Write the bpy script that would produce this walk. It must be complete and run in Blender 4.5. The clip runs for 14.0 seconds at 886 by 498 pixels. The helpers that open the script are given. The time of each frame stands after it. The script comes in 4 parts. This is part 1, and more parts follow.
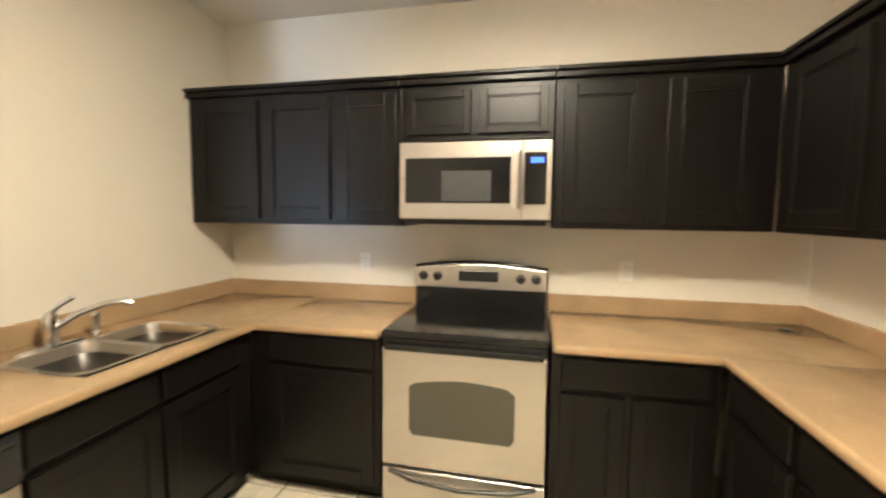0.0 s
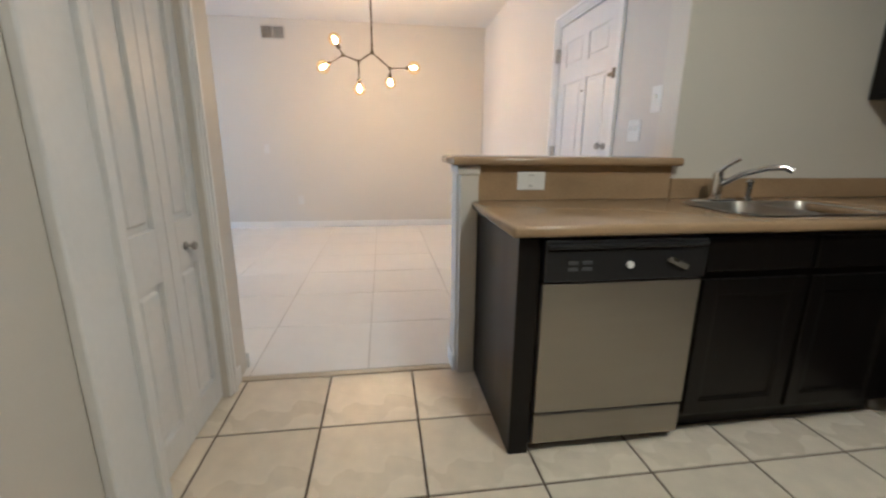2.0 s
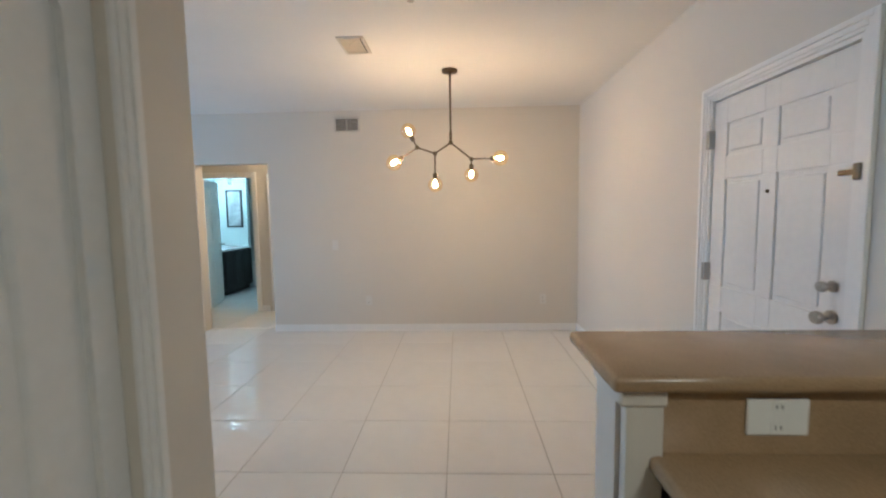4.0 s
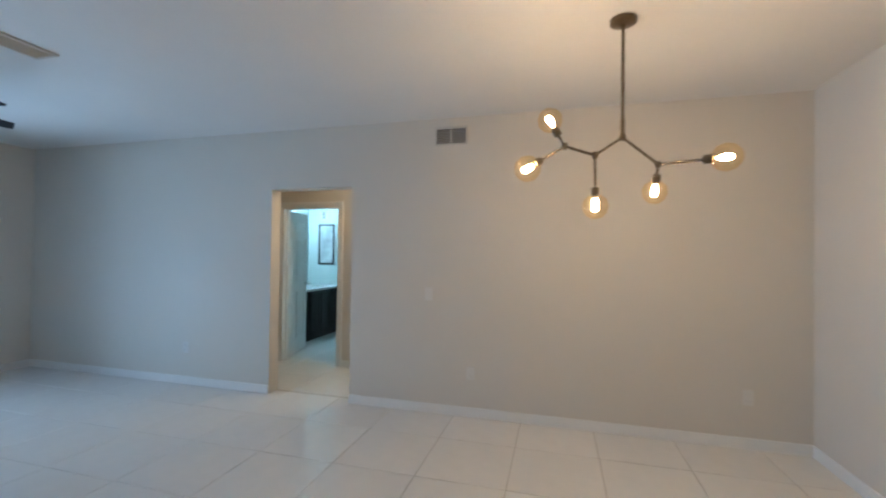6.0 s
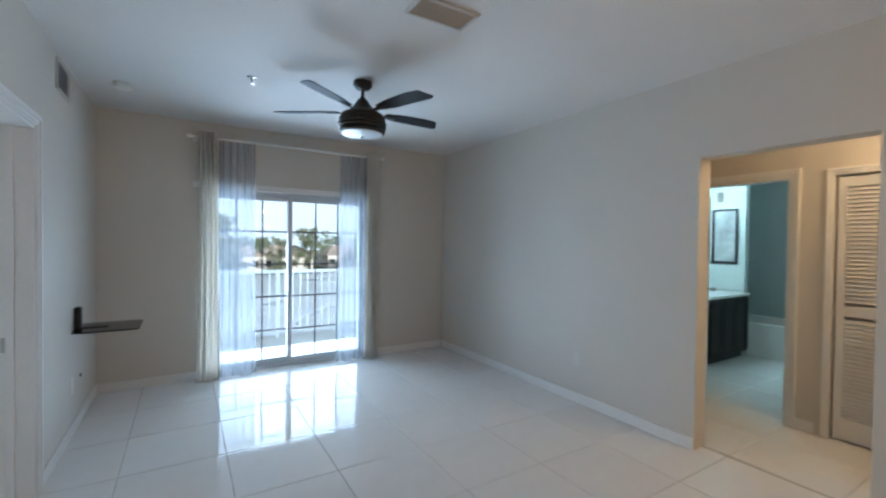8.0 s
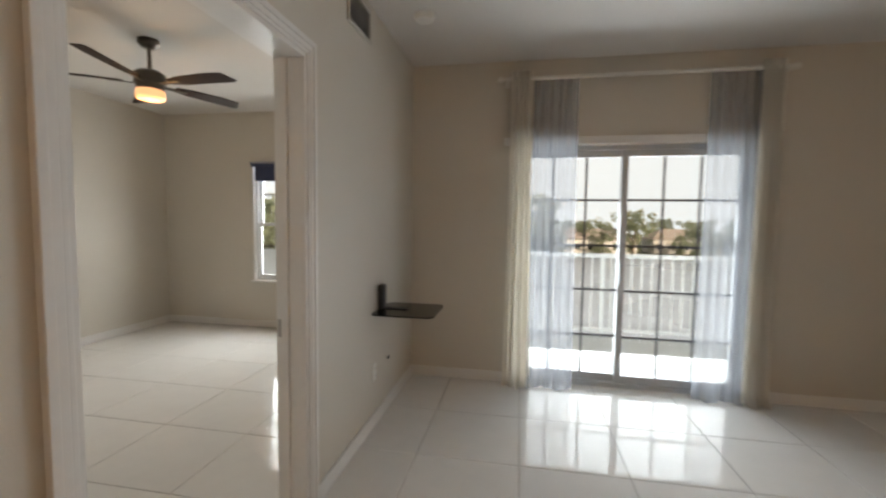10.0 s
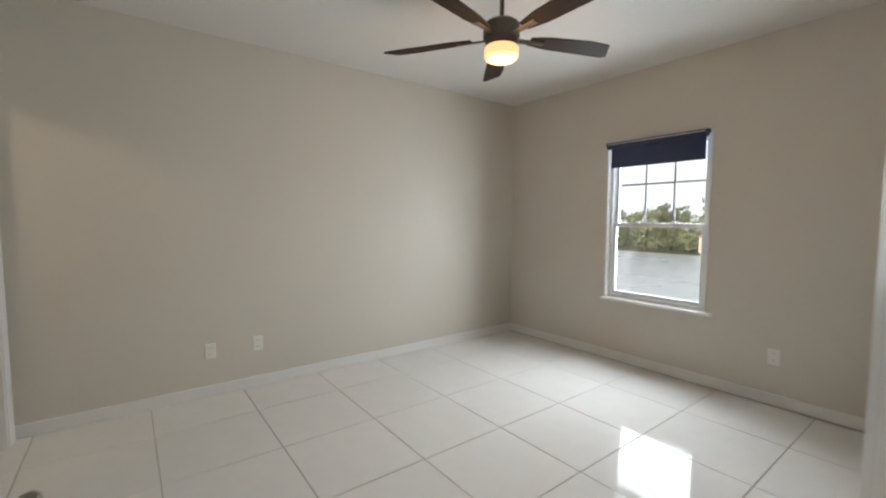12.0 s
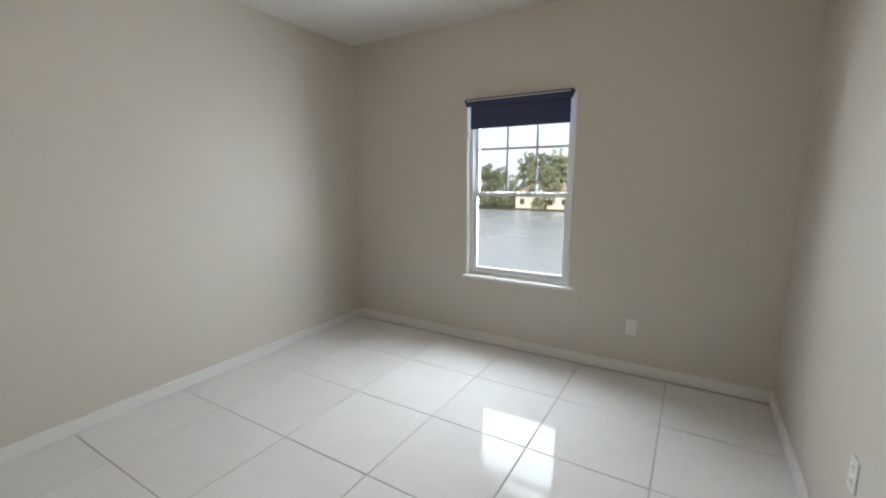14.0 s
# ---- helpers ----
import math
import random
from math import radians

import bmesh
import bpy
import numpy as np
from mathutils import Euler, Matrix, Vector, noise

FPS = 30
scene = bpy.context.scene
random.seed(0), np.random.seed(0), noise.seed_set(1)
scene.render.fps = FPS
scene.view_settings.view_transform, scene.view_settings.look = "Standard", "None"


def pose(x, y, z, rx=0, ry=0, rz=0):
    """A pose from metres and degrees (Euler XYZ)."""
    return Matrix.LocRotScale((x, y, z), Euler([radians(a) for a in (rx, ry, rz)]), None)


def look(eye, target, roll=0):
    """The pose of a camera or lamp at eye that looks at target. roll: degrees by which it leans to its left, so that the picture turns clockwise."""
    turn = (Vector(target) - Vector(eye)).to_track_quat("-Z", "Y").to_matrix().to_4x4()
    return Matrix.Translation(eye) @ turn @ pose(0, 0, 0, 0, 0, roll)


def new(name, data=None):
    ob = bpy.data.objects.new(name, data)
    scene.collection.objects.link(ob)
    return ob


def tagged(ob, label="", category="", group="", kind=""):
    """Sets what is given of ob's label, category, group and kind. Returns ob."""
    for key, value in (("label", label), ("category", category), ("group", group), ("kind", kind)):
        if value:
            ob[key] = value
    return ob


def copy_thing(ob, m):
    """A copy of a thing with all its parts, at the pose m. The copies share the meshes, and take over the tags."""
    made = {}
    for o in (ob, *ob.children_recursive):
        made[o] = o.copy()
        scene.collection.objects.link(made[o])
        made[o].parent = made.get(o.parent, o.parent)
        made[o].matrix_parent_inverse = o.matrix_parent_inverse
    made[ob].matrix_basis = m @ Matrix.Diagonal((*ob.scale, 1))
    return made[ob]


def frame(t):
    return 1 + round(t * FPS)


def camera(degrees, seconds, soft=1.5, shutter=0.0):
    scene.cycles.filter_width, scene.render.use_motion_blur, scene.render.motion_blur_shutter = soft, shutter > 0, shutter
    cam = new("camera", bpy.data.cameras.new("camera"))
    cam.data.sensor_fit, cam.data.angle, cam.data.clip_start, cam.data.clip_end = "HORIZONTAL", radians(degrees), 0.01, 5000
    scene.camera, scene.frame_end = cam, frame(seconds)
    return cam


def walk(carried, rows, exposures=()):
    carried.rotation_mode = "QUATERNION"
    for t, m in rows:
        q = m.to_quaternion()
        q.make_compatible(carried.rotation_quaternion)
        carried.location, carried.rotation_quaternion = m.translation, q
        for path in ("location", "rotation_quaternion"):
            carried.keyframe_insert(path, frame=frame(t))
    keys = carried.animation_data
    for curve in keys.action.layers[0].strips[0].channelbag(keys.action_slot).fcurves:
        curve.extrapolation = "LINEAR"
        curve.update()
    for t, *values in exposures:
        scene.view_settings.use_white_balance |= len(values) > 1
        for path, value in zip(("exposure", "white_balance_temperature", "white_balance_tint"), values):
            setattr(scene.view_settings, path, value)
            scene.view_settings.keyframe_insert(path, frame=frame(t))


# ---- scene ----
cam = camera(93.3, 14.0, soft=2.2, shutter=0.3)

PATH = [
    (0, (2.548, 0.359, 1.426), (4.496, 0.779, 1.259), 0.6),
    (0.5, (2.488, 0.273, 1.292), (4.166, 1.345, 1.1), 1.2),
    (1, (2.38, 0.313, 1.206), (3.621, 1.862, 0.961), 1.4),
    (1.5, (2.318, 0.363, 1.123), (3.044, 2.179, 0.703), 1.0),
    (2, (2.269, 0.454, 1.121), (2.544, 2.376, 0.641), 0.5),
    (2.5, (2.262, 0.668, 1.177), (2.288, 2.631, 0.792), 0.7),
    (3, (2.281, 0.917, 1.286), (2.224, 2.905, 1.068), 0.3),
    (3.2, (2.271, 0.976, 1.411), (2.219, 2.963, 1.197), -0.5),
    (5.3, (2.199, 2.436, 1.434), (2.017, 4.428, 1.416), 0.4),
    (5.5, (2.117, 2.557, 1.416), (1.856, 4.54, 1.419), 0.5),
    (6, (1.871, 2.799, 1.421), (1.345, 4.729, 1.445), 0.7),
    (6.5, (1.65, 3.019, 1.447), (0.754, 4.807, 1.466), 0.9),
    (7, (1.337, 3.115, 1.464), (0.075, 4.666, 1.45), 0.8),
    (7.5, (1.019, 3.226, 1.437), (-0.515, 4.509, 1.416), 0.4),
    (7.7, (0.869, 3.282, 1.444), (-0.738, 4.472, 1.425), 0.5),
    (9.8, (-0.67, 3.642, 1.356), (-2.657, 3.477, 1.199), 0.7),
    (10, (-0.804, 3.577, 1.344), (-2.767, 3.217, 1.213), 0.8),
    (10.5, (-1.103, 3.403, 1.337), (-2.926, 2.589, 1.23), 0.7),
    (11, (-1.397, 3.18, 1.329), (-2.96, 1.937, 1.217), 0.4),
    (11.5, (-1.583, 2.870, 1.355), (-2.897, 1.370, 1.197), 0.5),
    (11.8, (-1.715, 2.695, 1.330), (-2.943, 1.123, 1.181), 0.4),
    (12, (-1.812, 2.585, 1.327), (-3.017, 0.994, 1.184), 0.2),
    (12.2, (-1.908, 2.525, 1.329), (-3.108, 0.931, 1.187), 0.2),
    (12.5, (-2.007, 2.410, 1.343), (-3.265, 0.864, 1.170), 0.2),
    (13, (-2.183, 2.266, 1.343), (-3.639, 0.915, 1.104), 0.3),
    (13.5, (-2.241, 2.177, 1.375), (-3.918, 1.145, 1.026), 0.6),
    (14, (-2.311, 2.001, 1.408), (-4.002, 0.985, 1.076), -0.2),
]
EXPOSURE = [
    (0.0, 2.85, 6100, 11), (0.5, 2.5, 5800, 9), (1.0, 1.97, 5350, 9), (1.5, 1.55, 5100, 8), (2.0, 1.43, 5050, 8), (2.5, 1.38, 5000, 7),
    (3.0, 1.22, 4950, 6), (5.3, 0.75, 4950, 3), (6.0, 0.6, 4850, 3), (6.5, 0.47, 4800, 4), (7.7, 0.53, 5400, 7), (9.8, 0.27, 7400, 15), (10.5, 0.02, 9300, 21),
    (11.0, 0.32, 10400, 24), (11.5, 0.42, 7850, 16), (12.0, 0.47, 7000, 15), (12.5, 0.38, 6800, 15), (14.0, 0.43, 6700, 14)]
walk(cam, [(t, look(*p)) for t, *p in PATH], EXPOSURE)

# ---- world and large lights ----
world = bpy.data.worlds.new("sky")
scene.world = world
world.use_nodes = True
wn = world.node_tree
sky = wn.nodes.new("ShaderNodeTexSky")
sky.sky_type = "NISHITA"
sky.sun_disc = False
sky.sun_elevation = radians(26)
sky.sun_rotation = radians(73)
wn.links.new(sky.outputs[0], wn.nodes["Background"].inputs[0])
wn.nodes["Background"].inputs[1].default_value = 0.055


def lamp(name, kind, m, energy, colour, size=0.1, size_y=None):
    data = bpy.data.lights.new(name, kind)
    data.energy, data.color = energy, colour
    if kind == "AREA":
        data.size = size
        if size_y:
            data.shape, data.size_y = "RECTANGLE", size_y
    elif kind == "SUN":
        data.angle = radians(size)
    else:
        data.shadow_soft_size = size
    ob = new(name, data)
    ob.matrix_world = m
    return ob


WARM, COOL = (1.0, 0.66, 0.34), (0.69, 0.85, 1.0)
lamp("sun", "SUN", look((10, 3, 7), (0, 0, 2)), 5.0, (1.0, 0.95, 0.87), 0.6)
lamp("slider_daylight", "AREA", look((-5.6, 4.42, 0.75), (-3.0, 4.42, 1.25)), 150, COOL, 2.8, 1.6)
lamp("window_daylight", "AREA", look((-5.75, 0.80, 1.4), (0, 0.80, 0.9)), 56, (0.76, 0.90, 1.0), 0.85, 1.2)
lamp("kitchen_ceiling_lamp", "AREA", look((3.3, 0.5, 2.54), (3.3, 0.5, 0)), 13, (1.0, 0.86, 0.62), 0.35)
lamp("kitchen_lamp_glow", "POINT", pose(3.3, 0.5, 2.45), 3.2, (1.0, 0.86, 0.62), 0.12)
# Added unseen fill, brightens the bedroom's south wall through the dressing doorway.
lamp("dressing_room_lamp", "POINT", pose(-0.62, 0.2, 2.2), 7, (1.0, 0.9, 0.72), 0.06)
lamp("hall_ceiling_lamp", "POINT", pose(0.35, 7.05, 2.3), 17, WARM, 0.08)
lamp("bath_vanity_lamp", "POINT", pose(-2.2, 8.9, 2.05), 18, (0.72, 1.0, 0.98), 0.06)


# ---- materials ----
def material(name, colour, rough=0.5, metal=0.0, grain=60.0, amount=0.06, bump=0.0, large=2.0, stretch=None, spec=0.5, tint=None, vary=0.0):
    m = bpy.data.materials.new(name)
    m.use_nodes = True
    nt = m.node_tree
    b = nt.nodes["Principled BSDF"]
    b.inputs["Roughness"].default_value, b.inputs["Metallic"].default_value = rough, metal
    b.inputs["Specular IOR Level"].default_value = spec
    co = nt.nodes.new("ShaderNodeTexCoord")
    src = co.outputs["Object"]
    if stretch:
        mp = nt.nodes.new("ShaderNodeMapping")
        mp.inputs["Scale"].default_value = stretch
        nt.links.new(src, mp.inputs[0])
        src = mp.outputs[0]
    fine, wide = nt.nodes.new("ShaderNodeTexNoise"), nt.nodes.new("ShaderNodeTexNoise")
    fine.inputs["Scale"].default_value, fine.inputs["Detail"].default_value = grain, 5
    wide.inputs["Scale"].default_value, wide.inputs["Detail"].default_value = large, 3
    nt.links.new(src, fine.inputs["Vector"])
    nt.links.new(src, wide.inputs["Vector"])
    second = tint or tuple(c * (1 - 2.2 * amount) for c in colour)
    mix = nt.nodes.new("ShaderNodeMix")
    mix.data_type = "RGBA"
    mix.inputs["A"].default_value, mix.inputs["B"].default_value = (*colour, 1), (*second, 1)
    add = nt.nodes.new("ShaderNodeMath")
    add.operation = "MULTIPLY_ADD"
    add.inputs[1].default_value = 0.5
    half = nt.nodes.new("ShaderNodeMath")
    half.operation = "MULTIPLY"
    half.inputs[1].default_value = 0.5
    nt.links.new(wide.outputs[0], half.inputs[0])
    nt.links.new(fine.outputs[0], add.inputs[0])
    nt.links.new(half.outputs[0], add.inputs[2])
    rng = nt.nodes.new("ShaderNodeMapRange")
    rng.inputs["From Min"].default_value, rng.inputs["From Max"].default_value = 0.36, 0.64
    nt.links.new(add.outputs[0], rng.inputs["Value"])
    nt.links.new(rng.outputs[0], mix.inputs["Factor"])
    out = mix.outputs["Result"]
    if vary:
        info, hsv, vr = nt.nodes.new("ShaderNodeObjectInfo"), nt.nodes.new("ShaderNodeHueSaturation"), nt.nodes.new("ShaderNodeMapRange")
        vr.inputs["To Min"].default_value, vr.inputs["To Max"].default_value = 1 - vary, 1 + vary
        nt.links.new(info.outputs["Random"], vr.inputs["Value"])
        nt.links.new(vr.outputs[0], hsv.inputs["Value"])
        nt.links.new(out, hsv.inputs["Color"])
        out = hsv.outputs[0]
    nt.links.new(out, b.inputs["Base Color"])
    rr = nt.nodes.new("ShaderNodeMapRange")
    rr.inputs["To Min"].default_value, rr.inputs["To Max"].default_value = rough * 0.85, min(1, rough * 1.15)
    nt.links.new(wide.outputs[0], rr.inputs["Value"])
    nt.links.new(rr.outputs[0], b.inputs["Roughness"])
    if bump:
        bp = nt.nodes.new("ShaderNodeBump")
        bp.inputs["Strength"].default_value, bp.inputs["Distance"].default_value = bump, 0.002
        nt.links.new(fine.outputs[0], bp.inputs["Height"])
        nt.links.new(bp.outputs[0], b.inputs["Normal"])
    return m


def glowing(name, colour, strength):
    m = bpy.data.materials.new(name)
    m.use_nodes = True
    b = m.node_tree.nodes["Principled BSDF"]
    b.inputs["Base Color"].default_value = (*colour, 1)
    b.inputs["Emission Color"].default_value = (*colour, 1)
    b.inputs["Emission Strength"].default_value = strength
    return m


def glassy(name, colour, rough=0.0, ior=1.45):
    """Thin glass: mostly clear, with a glossy skin that grows at grazing angles."""
    m = bpy.data.materials.new(name)
    m.use_nodes = True
    nt = m.node_tree
    nt.nodes.clear()
    out, mix = nt.nodes.new("ShaderNodeOutputMaterial"), nt.nodes.new("ShaderNodeMixShader")
    tr, gl, fr = nt.nodes.new("ShaderNodeBsdfTransparent"), nt.nodes.new("ShaderNodeBsdfGlossy"), nt.nodes.new("ShaderNodeFresnel")
    tr.inputs[0].default_value = (*colour, 1)
    gl.inputs["Roughness"].default_value = rough
    fr.inputs[0].default_value = ior
    mix.inputs[0].default_value = 0.1
    if ior > 1.2:
        nt.links.new(fr.outputs[0], mix.inputs[0])
    nt.links.new(tr.outputs[0], mix.inputs[1])
    nt.links.new(gl.outputs[0], mix.inputs[2])
    nt.links.new(mix.outputs[0], out.inputs[0])
    return m


def cloth(name, colour, clear):
    m = bpy.data.materials.new(name)
    m.use_nodes = True
    nt = m.node_tree
    nt.nodes.clear()
    out = nt.nodes.new("ShaderNodeOutputMaterial")
    mixa, mixb = nt.nodes.new("ShaderNodeMixShader"), nt.nodes.new("ShaderNodeMixShader")
    di, tl, tr = nt.nodes.new("ShaderNodeBsdfDiffuse"), nt.nodes.new("ShaderNodeBsdfTranslucent"), nt.nodes.new("ShaderNodeBsdfTransparent")
    di.inputs[0].default_value = tl.inputs[0].default_value = (*colour, 1)
    mixa.inputs[0].default_value, mixb.inputs[0].default_value = 0.5, clear
    nt.links.new(di.outputs[0], mixa.inputs[1])
    nt.links.new(tl.outputs[0], mixa.inputs[2])
    nt.links.new(mixa.outputs[0], mixb.inputs[1])
    nt.links.new(tr.outputs[0], mixb.inputs[2])
    weave = nt.nodes.new("ShaderNodeTexNoise")
    weave.inputs["Scale"].default_value = 350
    vary = nt.nodes.new("ShaderNodeMapRange")
    vary.inputs["To Min"].default_value, vary.inputs["To Max"].default_value = max(0, clear - 0.1), min(1, clear + 0.1)
    nt.links.new(weave.outputs[0], vary.inputs["Value"])
    if clear > 0:
        nt.links.new(vary.outputs[0], mixb.inputs[0])
    nt.links.new(mixb.outputs[0], out.inputs[0])
    return m


M_WALL = material("wall_paint", (0.63, 0.59, 0.525), 0.55, grain=180, amount=0.02, bump=0.25, large=1.2)
M_KWALL = material("kitchen_wall_paint", (0.66, 0.62, 0.54), 0.5, grain=180, amount=0.02, bump=0.25, large=1.2)
M_CEIL = material("ceiling_paint", (0.72, 0.70, 0.67), 0.8, grain=90, amount=0.02, bump=0.35, large=1.5)
M_WHITE = material("white_paint", (0.78, 0.77, 0.75), 0.35, grain=40, amount=0.02, bump=0.05)
M_DOORW = material("white_door_paint", (0.74, 0.73, 0.71), 0.38, grain=30, amount=0.03, bump=0.06)
M_TILE = material("polished_porcelain", (0.77, 0.76, 0.74), 0.05, grain=9, amount=0.02, large=1.1, vary=0.015, spec=0.14)
M_GROUT = material("grey_grout", (0.52, 0.50, 0.47), 0.8, grain=120, amount=0.08)
M_KTILE = material("beige_ceramic", (0.74, 0.66, 0.53), 0.28, grain=14, amount=0.07, large=2.5, bump=0.1, vary=0.04)
M_KGROUT = material("brown_grout", (0.13, 0.095, 0.065), 0.9, grain=120, amount=0.1)
M_CAB = material("espresso_wood", (0.0065, 0.005, 0.0042), 0.34, grain=16, amount=0.2, bump=0.12, stretch=(5, 5, 0.6), spec=0.28)
M_COUNTER = material("brown_solid_surface", (0.40, 0.275, 0.155), 0.2, grain=230, amount=0.14, large=4)
M_STEEL = material("brushed_steel", (0.56, 0.53, 0.48), 0.32, 0.95, grain=220, amount=0.03, stretch=(1, 1, 7), bump=0.03)
M_DWSTEEL = material("taupe_brushed_steel", (0.36, 0.33, 0.28), 0.36, 0.9, grain=220, amount=0.03, stretch=(1, 1, 7), bump=0.03)
M_FANBODY = material("dark_brushed_nickel", (0.15, 0.13, 0.11), 0.32, 0.9, amount=0.06)
M_CHROME = material("chrome", (0.72, 0.72, 0.72), 0.12, 1.0, amount=0.02)
M_NICKEL = material("satin_nickel", (0.42, 0.40, 0.37), 0.28, 1.0, amount=0.05)
M_BLACK = material("black_enamel", (0.008, 0.008, 0.008), 0.12, amount=0.1)
M_BPLAST = material("black_plastic", (0.014, 0.014, 0.015), 0.35, amount=0.1)
M_OVENGLASS = material("oven_glass", (0.05, 0.047, 0.03), 0.08, amount=0.05, spec=0.8)
M_PLATE = material("white_plastic", (0.78, 0.77, 0.73), 0.3, amount=0.01)
M_PLATE2 = material("wall_toned_plastic", (0.66, 0.64, 0.6), 0.35, amount=0.01)
M_SLOT = material("slot_dark", (0.03, 0.03, 0.03), 0.6)
M_BRASS = material("antique_brass", (0.16, 0.125, 0.08), 0.3, 0.9, grain=30, amount=0.15)
M_FANWOOD = material("dark_walnut_blade", (0.03, 0.014, 0.009), 0.6, spec=0.2, grain=20, amount=0.2, stretch=(0.5, 6, 6))
M_FANGREY = material("weathered_bronze", (0.07, 0.062, 0.052), 0.45, 0.6, grain=20, amount=0.15)
M_BLADEB = material("grey_black_blade", (0.02, 0.018, 0.019), 0.6, grain=20, amount=0.2, spec=0.2)
M_VENT = material("painted_grille", (0.55, 0.52, 0.47), 0.45, amount=0.04)
M_VENTDK = material("duct_dark", (0.05, 0.05, 0.05), 0.8)
M_GLASS = glassy("window_glass", (0.97, 0.99, 0.99))
M_BULB = glassy("amber_bulb_glass", (1.0, 0.90, 0.70), 0.03, 1.15)
M_FIL = glowing("filament", (1.0, 0.58, 0.25), 290)
M_FANLITE = glowing("amber_bowl", (1.0, 0.58, 0.30), 0.85)
M_FROST = material("frosted_glass", (0.72, 0.78, 0.82), 0.3, amount=0.02)
M_LED = glowing("blue_display", (0.02, 0.12, 1.0), 0.3)
M_VLITE = glowing("vanity_glass", (0.8, 0.95, 1.0), 12)
M_CURT = cloth("cream_curtain", (0.86, 0.83, 0.77), 0.0)
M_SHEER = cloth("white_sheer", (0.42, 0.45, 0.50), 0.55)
M_SHADE = material("navy_shade", (0.045, 0.06, 0.125), 0.8, grain=200, amount=0.1)
M_VINYL = material("white_vinyl", (0.75, 0.77, 0.78), 0.35, amount=0.02)
M_GREYFR = material("bronze_grid", (0.11, 0.12, 0.14), 0.4, amount=0.05)
M_MIRROR = material("mirror_silver", (0.9, 0.92, 0.92), 0.02, 1.0, amount=0.0)
M_CERAM = material("white_ceramic", (0.8, 0.8, 0.78), 0.1, amount=0.01)
M_ART = material("grey_art_paper", (0.5, 0.52, 0.53), 0.7, grain=6, amount=0.25, large=2)
M_BLUEG = material("bath_wall_paint", (0.52, 0.58, 0.57), 0.5, grain=150, amount=0.02, bump=0.2)
M_WATER = material("lake_water", (0.48, 0.53, 0.58), 0.28, grain=0.6, amount=0.12, large=0.05, bump=0.4)
# Slider frame colour: the grey of its backlit, shaded side is painted in.
M_SHADEFR = material("shade_greyed_frame", (0.55, 0.58, 0.61), 0.35, 0.1, amount=0.03)
M_BARS = material("grey_vinyl_bar", (0.36, 0.39, 0.43), 0.4, amount=0.03)
M_GRASS = material("shore_grass", (0.11, 0.12, 0.05), 0.9, grain=0.8, amount=0.25, large=0.05)
# Paler than real foliage: the distance haze is put into the leaf colours.
M_LEAF = material("haze_lightened_leaves", (0.33, 0.36, 0.24), 0.7, grain=1.5, amount=0.25, large=0.3, vary=0.3)
leaf_nodes = M_LEAF.node_tree
leaf_through, leaf_mix = leaf_nodes.nodes.new("ShaderNodeBsdfTranslucent"), leaf_nodes.nodes.new("ShaderNodeMixShader")
leaf_through.inputs[0].default_value = (0.50, 0.54, 0.34, 1)
leaf_mix.inputs[0].default_value = 0.5
leaf_nodes.links.new(leaf_nodes.nodes["Principled BSDF"].outputs[0], leaf_mix.inputs[1])
leaf_nodes.links.new(leaf_through.outputs[0], leaf_mix.inputs[2])
leaf_nodes.links.new(leaf_mix.outputs[0], leaf_nodes.nodes["Material Output"].inputs[0])
M_BARK = material("bark", (0.12, 0.09, 0.065), 0.9, grain=8, amount=0.2, bump=0.5)
M_STUCCO = material("pale_stucco", (0.62, 0.57, 0.5), 0.8, grain=3, amount=0.05)
M_ROOF = material("weathered_clay_roof", (0.42, 0.34, 0.28), 0.8, grain=3, amount=0.15)
M_CONC = material("balcony_concrete", (0.55, 0.54, 0.52), 0.6, grain=20, amount=0.06)
M_RUBBER = material("dark_drum_glass", (0.012, 0.014, 0.022), 0.15, amount=0.05)


# ---- mesh tools ----
def F(x, y, z=0.0, ang=0.0):
    """A thing's frame: x to the right of someone who looks along its y. ang 0: looks to +y; 90: -x; -90: +x; 180: -y."""
    return pose(x, y, z, 0, 0, ang)


